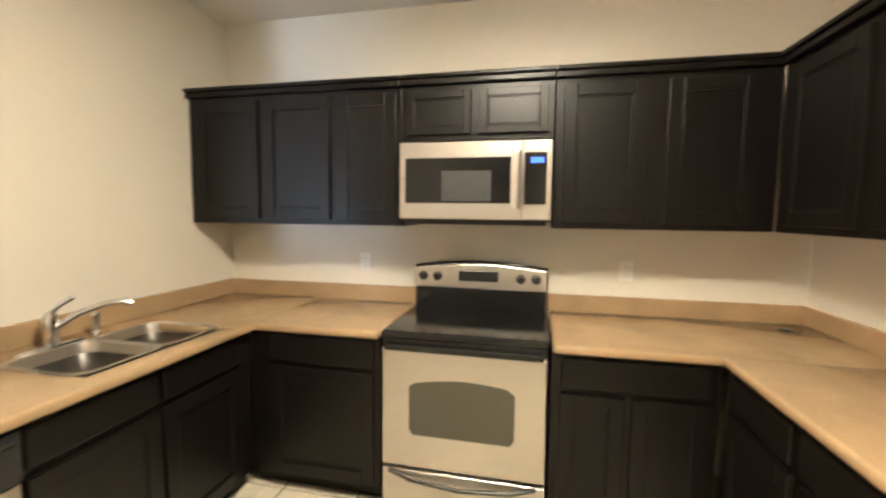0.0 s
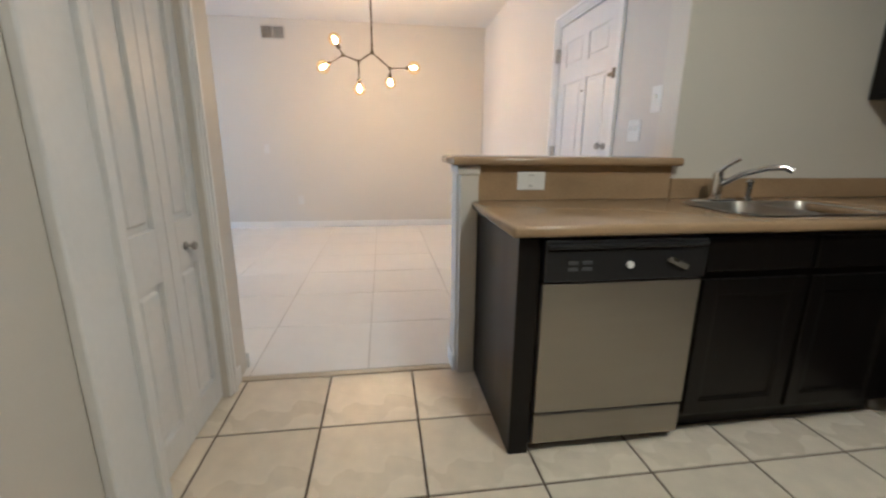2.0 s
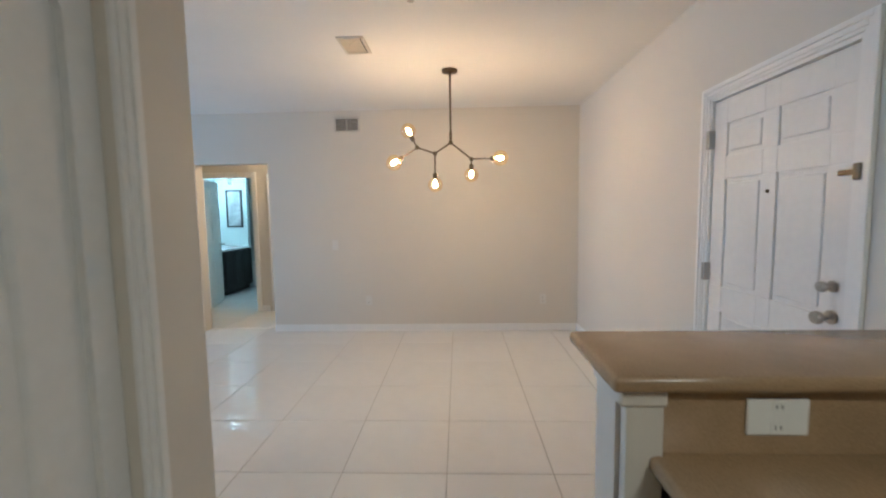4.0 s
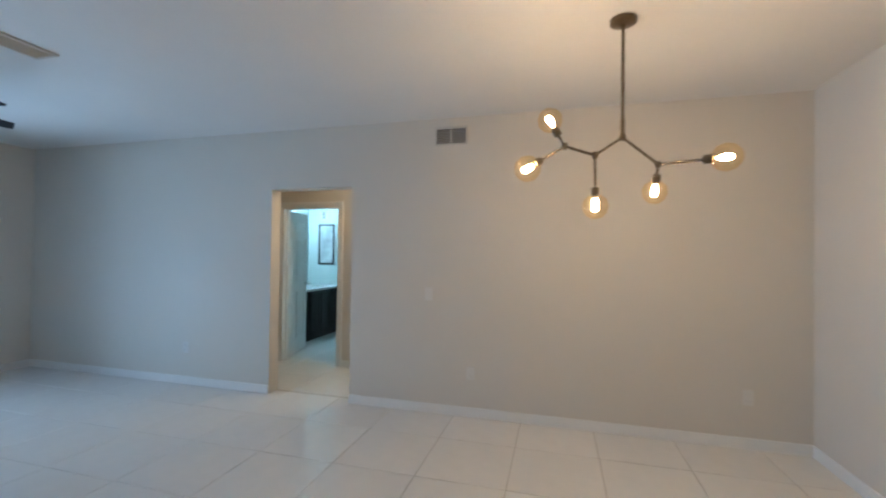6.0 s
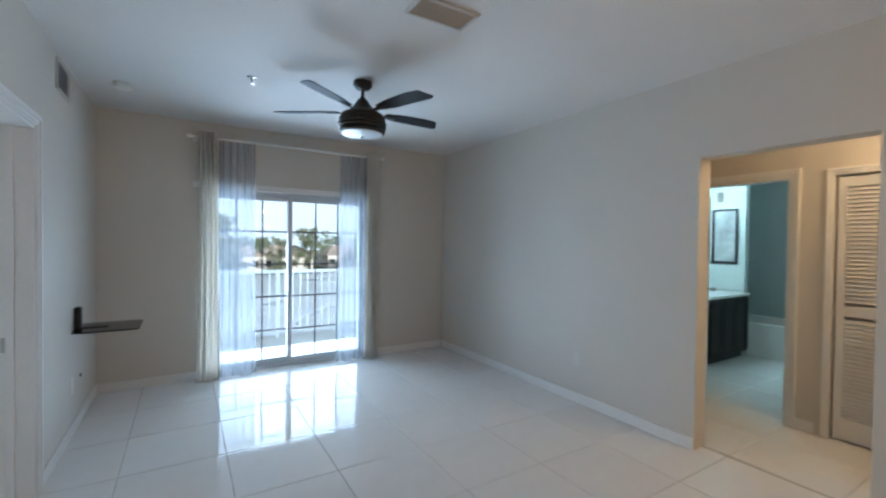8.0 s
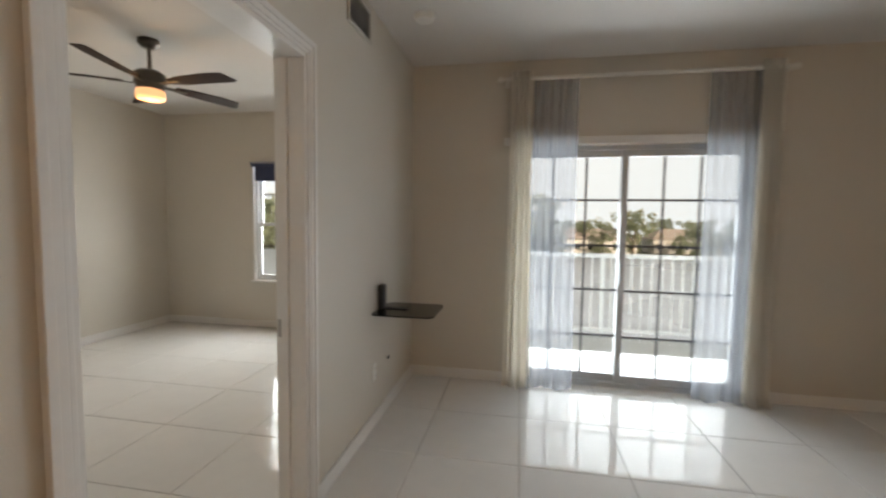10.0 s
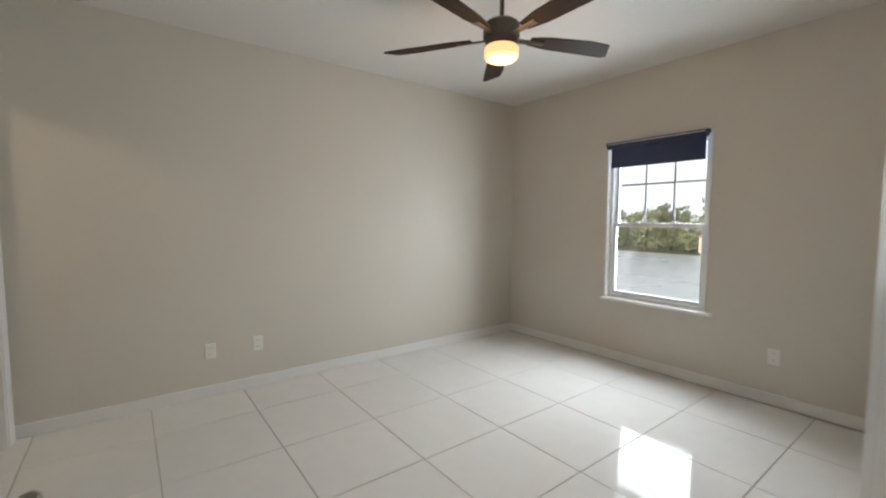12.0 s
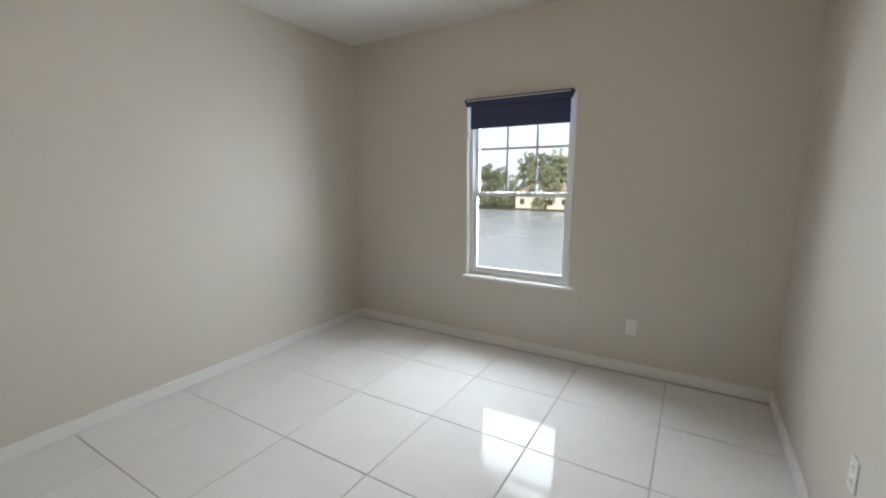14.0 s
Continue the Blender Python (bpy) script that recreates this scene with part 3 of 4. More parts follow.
# the counter over sink cabinets has a cut for the sink
ct = thing("countertop", F(0, 0), "brown speckled solid-surface countertop with rounded edge and backsplash", "countertop")
s = Shape()
s.box(2.67, 3.62, 1.70, 2.365, 0.836, 0.876, 0.014, 3)
s.box(3.60, 4.24, 1.70, 1.80, 0.836, 0.876, 0.014, 3).box(3.60, 4.24, 2.19, 2.355, 0.836, 0.876)
s.box(4.22, 5.018, 1.70, 2.355, 0.836, 0.876, 0.014, 3).box(4.345, 5.018, 1.052, 1.72, 0.836, 0.876, 0.014, 3)
s.done("slab", M_COUNTER, parent=ct, smooth=True)
s = Shape().box(2.70, 3.66, 2.345, 2.366, 0.877, 1.034).box(3.66, 4.998, 2.337, 2.358, 0.877, 0.975, 0.004).box(4.998, 5.018, 1.04, 2.358, 0.877, 0.975, 0.004)
tagged(s.done("backsplash", M_COUNTER, parent=ct), "brown backsplash strip")
ct2 = thing("countertop", F(0, 0), "brown speckled solid-surface corner countertop with backsplash", "countertop")
Shape().box(4.345, 5.018, -1.028, 0.262, 0.836, 0.876, 0.014, 3).box(2.36, 4.36, -1.028, -0.385, 0.8365, 0.8765, 0.014, 3).done("slab", M_COUNTER, parent=ct2, smooth=True)
tagged(Shape().box(4.998, 5.018, -1.028, 0.27, 0.877, 0.975, 0.004).box(2.36, 4.998, -1.028, -1.008, 0.877, 0.975, 0.004).done("backsplash", M_COUNTER, parent=ct2), "brown backsplash strip")
Shape().box(2.572, 3.69, 2.295, 2.66, 1.036, 1.074, 0.014, 3).done("top", M_COUNTER, smooth=True)
bar = bpy.context.scene.objects["top"]
bar.name = "bar_ledge"
tagged(bar, "raised brown solid-surface bar ledge with rounded edge", "countertop")
cap = tagged(Shape().box(2.615, 2.70, 2.335, 2.368, 0.0, 1.034).box(2.598, 2.705, 2.325, 2.515, 0.992, 1.034, 0.008).done("half_wall_end_trim", M_WALL, bevel=0.004), kind="structure")
tagged(Shape().lathe([(0.035, 0), (0.03, 0.006), (0.012, 0.01), (0.004, 0.01)], F(4.86, -0.86, 0.8765), 20).done("counter_grommet", M_BPLAST, smooth=True), "small dark round grommet set in the countertop", "grommet")

# sink with two bowls
sk = thing("sink", F(3.60, 1.80, 0.876), "stainless steel double-bowl kitchen sink set in the counter", "sink")


def bowl(x0, x1, y0, y1, d):
    s = Shape()
    r = 0.07
    rings = []
    for k, (ins, z, rr) in enumerate(((-0.02, 0.004, r), (0.0, 0.003, r), (0.006, -0.02, r), (0.02, -d + 0.03, r), (0.06, -d, r * 0.6), (0.14, -d - 0.004, 0.03))):
        ring = []
        for cx, cy, a0 in ((x1 - ins - rr, y1 - ins - rr, 0), (x0 + ins + rr, y1 - ins - rr, 90), (x0 + ins + rr, y0 + ins + rr, 180), (x1 - ins - rr, y0 + ins + rr, 270)):
            for j in range(5):
                a = radians(a0 + j * 22.5)
                ring.append(s.bm.verts.new((cx + rr * math.cos(a), cy + rr * math.sin(a), z)))
        rings.append(ring)
    n = 20
    for a, b in zip(rings, rings[1:]):
        for j in range(n):
            s.bm.faces.new((a[j], a[(j + 1) % n], b[(j + 1) % n], b[j]))
    s.bm.faces.new(rings[-1])
    return s.done("bowl", M_STEEL, parent=sk, smooth=True)


bowl(0.015, 0.33, 0.02, 0.385, 0.18)
bowl(0.335, 0.635, 0.02, 0.385, 0.18)
for x in (0.17, 0.485):
    Shape().lathe([(0.04, -0.183), (0.035, -0.179), (0.015, -0.178), (0.002, -0.178)], Matrix.Translation((x, 0.2, 0)), 16).done("drain", M_CHROME, parent=sk, smooth=True)
fc = thing("faucet", F(3.82, 2.235, 0.877), "chrome single-lever kitchen faucet on the sink ledge", "faucet")
Shape().lathe([(0.13, 0), (0.12, 0.008), (0.03, 0.012), (0.026, 0.03), (0.024, 0.10), (0.028, 0.105), (0.026, 0.13), (0.01, 0.145)], None, 20).done("body", M_CHROME, parent=fc, smooth=True).scale = (1, 0.28, 1)
Shape().lathe([(0.026, 0.0), (0.026, 0.10), (0.022, 0.135), (0.006, 0.145)], None, 18).done("post", M_CHROME, parent=fc, smooth=True)
Shape().tube([(0.01, -0.015, 0.08), (0.06, -0.07, 0.13), (0.12, -0.13, 0.16), (0.17, -0.17, 0.165), (0.19, -0.19, 0.15)], [0.014, 0.014, 0.013, 0.013, 0.014], 12).done("spout", M_CHROME, parent=fc, smooth=True)
Shape().tube([(0, 0, 0.13), (0.01, -0.03, 0.165), (0.04, -0.07, 0.20)], [0.012, 0.009, 0.011], 10).done("lever", M_CHROME, parent=fc, smooth=True)
sp = thing("side_sprayer", F(4.0, 2.24, 0.877), "small chrome side sprayer beside the faucet", "sprayer")
Shape().lathe([(0.022, 0), (0.02, 0.015), (0.012, 0.02), (0.013, 0.07), (0.017, 0.09), (0.01, 0.10)], None, 16).done("body", M_CHROME, parent=sp, smooth=True)

# stove
st = thing("stove", F(4.35, 1.035, 0, -90), "stainless steel freestanding electric range with black glass top", "stove")
W = 0.757
Shape().box(0, W, 0.03, 0.64, 0.03, 0.85).done("body", M_BPLAST, parent=st, bevel=0.004)
tagged(Shape().box(-0.002, W + 0.002, -0.005, 0.57, 0.852, 0.886, 0.012, 3).done("cooktop", M_BLACK, parent=st), "black glass cooktop")
tagged(Shape().box(0.005, W - 0.005, 0.0, 0.028, 0.815, 0.85, 0.004).done("vent_trim", M_BLACK, parent=st), "black trim")
s = Shape().box(0.004, W - 0.004, -0.012, 0.028, 0.245, 0.808, 0.008, 3)
tagged(s.done("oven_door", M_STEEL, parent=st), "brushed steel oven door")
arch = [(0.137, 0.43), (0.155, 0.405), (0.60, 0.405), (0.618, 0.43), (0.618, 0.635), (0.595, 0.653)] + [(0.5787 - k * 0.04, 0.657 + 0.022 * math.sin(math.pi * (k + 1) / 11)) for k in range(0, 10)] + [(0.165, 0.653), (0.137, 0.635)]
tagged(Shape().prism(arch, -0.016, -0.004).done("oven_window", M_OVENGLASS, parent=st, bevel=0.003), "arched dark oven window")
tagged(Shape().box(0.02, W - 0.02, -0.03, 0.0, 0.800, 0.832, 0.01, 3).done("door_handle", M_BLACK, parent=st), "black oven door handle")
tagged(Shape().box(0.004, W - 0.004, -0.008, 0.028, 0.045, 0.228, 0.008, 3).done("drawer", M_STEEL, parent=st), "brushed steel storage drawer")
tagged(Shape().tube([(0.04, -0.012, 0.222), (0.15, -0.03, 0.196), (W / 2, -0.04, 0.182), (W - 0.15, -0.03, 0.196), (W - 0.04, -0.012, 0.222)], 0.011, 10).done("drawer_handle", M_BPLAST, parent=st, smooth=True), "curved dark drawer handle")
Shape().box(0.004, W - 0.004, 0.56, 0.65, 0.88, 1.02, 0.01, 2).done("back_riser", M_BLACK, parent=st)
bk = [(0, 1.0), (W, 1.0), (W, 1.115)] + [(W - W * k / 10, 1.115 + 0.03 * math.sin(math.pi * k / 10)) for k in range(1, 10)] + [(0, 1.115)]
tagged(Shape().prism(bk, 0.545, 0.60).done("control_panel", M_STEEL, parent=st, bevel=0.008), "steel control panel")
bk2 = [(-0.006, 0.995), (W + 0.006, 0.995), (W + 0.006, 1.123)] + [(W + 0.006 - (W + 0.012) * k / 10, 1.123 + 0.032 * math.sin(math.pi * k / 10)) for k in range(1, 10)] + [(-0.006, 1.123)]
Shape().prism(bk2, 0.60, 0.65).done("back_guard", M_BLACK, parent=st, bevel=0.006)
tagged(Shape().box(0.265, 0.49, 0.535, 0.548, 1.045, 1.105, 0.004).done("clock_display", M_BPLAST, parent=st), "black clock display")
for x in (0.055, 0.14, 0.615, 0.70):
    Shape().lathe([(0.027, 0), (0.027, 0.004), (0.021, 0.006), (0.018, 0.026), (0.002, 0.027)], Matrix.Translation((x, 0.546, 1.068)) @ pose(0, 0, 0, 90), 18).done("control_knob", M_BPLAST, parent=st, smooth=True)

# microwave
mw = thing("microwave", F(4.62, 1.038, 1.39, -90), "stainless steel over-the-range microwave with black glass door", "microwave")
Shape().box(0, 0.76, 0.02, 0.395, 0.0, 0.395).done("body", M_BPLAST, parent=mw, bevel=0.003)
tagged(Shape().box(0, 0.62, 0, 0.03, 0.01, 0.395, 0.006).box(0.62, 0.76, 0, 0.03, 0.01, 0.395, 0.006).done("front", M_STEEL, parent=mw), "brushed steel front")
tagged(Shape().box(0.03, 0.565, -0.004, 0.01, 0.09, 0.315, 0.003).done("door_glass", M_BLACK, parent=mw), "black glass door window")
tagged(Shape().box(0.22, 0.47, -0.006, 0.0, 0.10, 0.25, 0.002).done("inner_window", M_SLOT, parent=mw), "darker screened window")
tagged(Shape().box(0.63, 0.735, -0.004, 0.01, 0.085, 0.335, 0.003).done("keypad", M_BLACK, parent=mw), "black touch keypad")
tagged(Shape().box(0.66, 0.72, -0.006, -0.003, 0.285, 0.31).done("display", M_LED, parent=mw), "lit blue display")
tagged(Shape().box(0.575, 0.612, -0.045, -0.012, 0.06, 0.345, 0.012, 3).box(0.58, 0.607, -0.02, 0.005, 0.07, 0.1).box(0.58, 0.607, -0.02, 0.005, 0.31, 0.335).done("handle", M_STEEL, parent=mw), "steel bar handle")
Shape().box(0.02, 0.74, 0.03, 0.36, -0.018, 0.0, 0.004).done("underside_vent", M_BPLAST, parent=mw)

# dishwasher
dw = thing("dishwasher", F(2.785, 1.735), "dishwasher with steel door and black control strip", "dishwasher")
Shape().box(0, 0.60, 0.02, 0.6, 0.03, 0.832).done("body", M_BPLAST, parent=dw)
tagged(Shape().box(0.006, 0.594, -0.01, 0.02, 0.176, 0.672, 0.006).done("door", M_DWSTEEL, parent=dw), "brushed steel door")
tagged(Shape().box(0.006, 0.594, -0.006, 0.02, 0.045, 0.167, 0.006).done("kick_panel", M_DWSTEEL, parent=dw), "steel lower panel")
tagged(Shape().box(0.004, 0.596, -0.018, 0.02, 0.678, 0.825, 0.006).done("control_strip", M_BPLAST, parent=dw), "black control strip")
Shape().box(0.01, 0.59, -0.028, -0.016, 0.795, 0.81, 0.004).done("handle_lip", M_BPLAST, parent=dw)
for x in (0.085, 0.135):
    for z in (0.718, 0.740):
        Shape().box(x, x + 0.035, -0.021, -0.016, z, z + 0.012, 0.001).done("button", material("button_grey", (0.09, 0.09, 0.09), 0.4), parent=dw)
tagged(Shape().lathe([(0.013, 0), (0.012, 0.01), (0.002, 0.011)], pose(0.305, -0.018, 0.735, 90), 14).done("latch_button", M_PLATE, parent=dw, smooth=True), "white button")
Shape().box(0.44, 0.52, -0.034, -0.016, 0.728, 0.748, 0.005).done("dial_lever", M_NICKEL, Matrix.Translation((0.48, 0, 0.738)) @ pose(0, 0, 0, 0, 25) @ Matrix.Translation((-0.48, 0, -0.738)), dw)

# washer in the laundry opening
wa = thing("washing_machine", F(1.36, 0.36, 0, 90), "white front-loading washing machine with dark round door", "washer")
Shape().box(0, 0.62, 0, 0.60, 0.0, 0.9, 0.02, 3).done("body", M_DOORW, parent=wa)
tagged(Shape().lathe([(0.2, 0), (0.21, 0.015), (0.18, 0.03), (0.15, 0.025), (0.002, 0.02)], pose(0.31, 0.0, 0.45, 90), 32).done("door", M_RUBBER, parent=wa, smooth=True), "dark round glass door")


# ---- plates, vents and small fixtures ----
def plate(m, label, kind="outlet", w=0.072, h=0.115, wide=1, M_PLATE=M_PLATE):
    """A wall plate; the frame's origin is its centre on the wall."""
    p = thing("outlet_plate" if kind == "outlet" else "switch_plate", m, label, kind)
    Shape().box(-w / 2, w / 2, -0.006, 0.001, -h / 2, h / 2, 0.004).done("cover", M_PLATE, parent=p)
    for k in range(wide):
        cx = (k - (wide - 1) / 2) * 0.046
        if kind == "outlet":
            for z in (-0.024, 0.024):
                Shape().box(cx - 0.015, cx + 0.015, -0.008, -0.005, z - 0.015, z + 0.015, 0.002).done("socket", M_PLATE, parent=p)
                Shape().box(cx - 0.007, cx - 0.005, -0.0087, -0.0075, z - 0.004, z + 0.006).box(cx + 0.005, cx + 0.007, -0.0087, -0.0075, z - 0.004, z + 0.006).done("slots", M_SLOT, parent=p)
        else:
            Shape().box(cx - 0.006, cx + 0.006, -0.018, -0.005, -0.002, 0.022, 0.002).done("toggle", M_PLATE, parent=p)
    return p


OL, SL = "white plastic wall outlet", "white plastic light switch"
for x, z in ((1.15, 0.38), (3.25, 0.38), (-1.95, 0.39)):
    plate(F(x, 6.41, z), OL, M_PLATE=M_PLATE2)
plate(F(0.76, 6.41, 1.06), SL, "switch", M_PLATE=M_PLATE2)
plate(F(3.66, 2.70, 1.21, -90), SL + " with two toggles", "switch", 0.116, wide=2)
plate(F(3.66, 2.53, 1.36, -90), SL + " beside the front door", "switch", 0.08, 0.13)
plate(F(2.95, 2.345, 0.965), OL + " on the backsplash", "outlet", 0.135, 0.085)
plate(F(5.02, 1.39, 1.12, -90), OL + " above the backsplash")
plate(F(5.02, -0.15, 1.12, -90), OL + " above the backsplash")
plate(F(-2.275, -0.89, 0.34, 180), OL + " with a cable socket", "outlet")
plate(F(-2.607, -0.89, 0.343, 180), OL)
plate(F(-5.47, 1.68, 0.35, 90), OL)
plate(F(-4.05, 2.52, 0.45, 0), OL)
plate(F(-3.72, 2.52, 0.36, 0), OL)
plate(F(-3.36, 2.66, 0.355, 180), OL + " below the shelf")
tagged(Shape().box(-0.02, 0.02, -0.008, 0.001, -0.01, 0.01, 0.003).done("cable_clip", M_BPLAST, F(-3.655, 2.66, 0.36, 180)), "small black cable clip on the painted wall", "cable clip")


def grille(m, w, h, label, slats=9, split=False, mat=M_VENT):
    """A vent; the frame's x and z span it, y points into the wall or ceiling."""
    g = thing("air_vent", m, label, "vent")
    Shape().box(0.012, w - 0.012, 0.0, 0.001, 0.012, h - 0.012).done("duct", M_VENTDK, Matrix.Translation((0, -0.001, 0)), g)
    s = Shape().box(0, w, -0.012, 0, 0, 0.02).box(0, w, -0.012, 0, h - 0.02, h).box(0, 0.02, -0.012, 0, 0.02, h - 0.02).box(w - 0.02, w, -0.012, 0, 0.02, h - 0.02)
    if split:
        s.box(w / 2 - 0.008, w / 2 + 0.008, -0.012, 0, 0.02, h - 0.02)
    s.done("frame", mat, parent=g, bevel=0.002)
    me = Shape().box(0.021, w - 0.021, -0.008, 0.008, -0.001, 0.001).done("slat", mat, Matrix.Translation((0, -0.006, 0.02)) @ pose(0, 0, 0, 40), g)
    for k in range(1, slats):
        ob = new("slat", me.data)
        ob.parent = g
        ob.matrix_basis = Matrix.Translation((0, -0.006, 0.02 + k * (h - 0.04) / slats)) @ pose(0, 0, 0, 40)
    return g


grille(F(0.80, 6.41, 2.39), 0.30, 0.17, "white painted return air vent high on the wall", 9, True)
grille(Matrix.Translation((-1.34, 4.33, CEIL)) @ pose(0, 0, 0, 90, 0, 90), 0.35, 0.19, "painted ceiling air vent", 10)
grille(Matrix.Translation((1.42, 4.37, CEIL)) @ pose(0, 0, 0, 90, 0, 90), 0.30, 0.19, "white ceiling air vent with angled louvers", 8)
grille(F(-2.93, 2.66, 2.39, 180), 0.34, 0.2, "painted air vent above the bedroom door", 9)
for x, y in ((-2.75, 3.78), (2.0, 3.82)):
    k = thing("sprinkler_head", pose(x, y, CEIL, 180), "small metal fire sprinkler head on the ceiling", "sprinkler")
    Shape().lathe([(0.035, 0), (0.03, 0.008), (0.009, 0.01), (0.008, 0.03), (0.004, 0.035), (0.004, 0.05), (0.02, 0.052), (0.002, 0.054)], None, 16).done("head", M_NICKEL, parent=k, smooth=True)
sm = thing("smoke_detector", pose(-3.46, 2.95, CEIL, 180), "white round smoke detector on the ceiling", "detector")
Shape().lathe([(0.065, 0), (0.065, 0.012), (0.055, 0.035), (0.03, 0.042), (0.002, 0.042)], None, 24).done("cover", M_PLATE, parent=sm, smooth=True)

# floating shelf under the place of a television
sh = thing("wall_shelf", F(-3.455, 2.66, 0.752, 180), "small black glass wall shelf on a slim bracket", "shelf")
Shape().box(-0.035, 0.035, -0.045, -0.001, 0.0, 0.17, 0.014, 3).done("bracket", M_BPLAST, parent=sh)
s = Shape()
pts = []
for cx, cy, a0 in ((0.16, -0.36, 270), (0.16, -0.06, 0), (-0.16, -0.06, 90), (-0.16, -0.36, 180)):
    pts += [(cx + 0.05 * math.cos(radians(a0 + j * 18)), cy + 0.05 * math.sin(radians(a0 + j * 18))) for j in range(6)]
a = [s.bm.verts.new((x, y, 0.0)) for x, y in pts]
b = [s.bm.verts.new((x, y, 0.01)) for x, y in pts]
s.bm.faces.new(a[::-1])
s.bm.faces.new(b)
for i in range(len(pts)):
    s.bm.faces.new((a[i], a[(i + 1) % len(pts)], b[(i + 1) % len(pts)], b[i]))
tagged(s.done("glass_plate", M_BLACK, parent=sh), "black tempered glass plate")
Shape().box(-0.03, 0.03, -0.2, -0.04, 0.0102, 0.016, 0.003).done("arm", M_BPLAST, parent=sh)

# ---- chandelier ----
ch = thing("chandelier", F(2.19, 5.10, 0), "bronze branching chandelier with five lit clear globe bulbs", "chandelier")
Shape().lathe([(0.065, 2.638), (0.065, 2.618), (0.055, 2.612), (0.012, 2.608), (0.012, 2.59)], None, 28).done("canopy", M_BRASS, parent=ch, smooth=True)
J0, J1, J2, J3 = (0, 0, 2.03), (0.18, 0.06, 1.895), (-0.135, -0.04, 1.935), (-0.285, -0.06, 1.985)
Shape().tube([(0, 0, 2.60), J0], 0.0085).done("stem", M_BRASS, parent=ch, smooth=True)
Shape().tube([(0, 0, 2.12), (0, 0, 2.03)], [0.012, 0.012]).tube([J0, J1], 0.0075).tube([J0, J2], 0.0075).tube([J2, J3], 0.0075).done("arm", M_BRASS, parent=ch, smooth=True)
for j in (J0, J1, J2, J3):
    Shape().lathe([(0.002, -0.02), (0.014, -0.016), (0.019, 0), (0.014, 0.016), (0.002, 0.02)], Matrix.Translation(j), 14).done("joint", M_BRASS, parent=ch, smooth=True)
for j, c in ((J3, (-0.36, -0.04, 2.13)), (J3, (-0.46, -0.24, 1.84)), (J2, (-0.135, -0.07, 1.67)), (J1, (0.18, 0.14, 1.765)), (J1, (0.41, -0.17, 1.87))):
    j, c = Vector(j), Vector(c)
    d = (c - j).normalized()
    q = Matrix.Translation(c) @ d.to_track_quat("Z", "Y").to_matrix().to_4x4()
    sock = c - d * 0.062
    Shape().tube([j, sock - d * 0.03], 0.0075).done("arm", M_BRASS, parent=ch, smooth=True)
    Shape().lathe([(0.012, -0.10), (0.022, -0.095), (0.022, -0.06), (0.016, -0.052)], q, 16).done("socket", M_BRASS, parent=ch, smooth=True)
    g = Shape().lathe([(0.016, -0.06), (0.034, -0.055), (0.056, -0.033), (0.065, 0.0), (0.056, 0.033), (0.034, 0.056), (0.004, 0.065)], q, 24).done("globe", M_BULB, parent=ch, smooth=True)
    g.visible_shadow = False
    f = Shape().lathe([(0.004, -0.04), (0.012, -0.022), (0.015, 0.0), (0.012, 0.018), (0.003, 0.026)], q, 14).done("bulb", M_FIL, parent=ch, smooth=True)


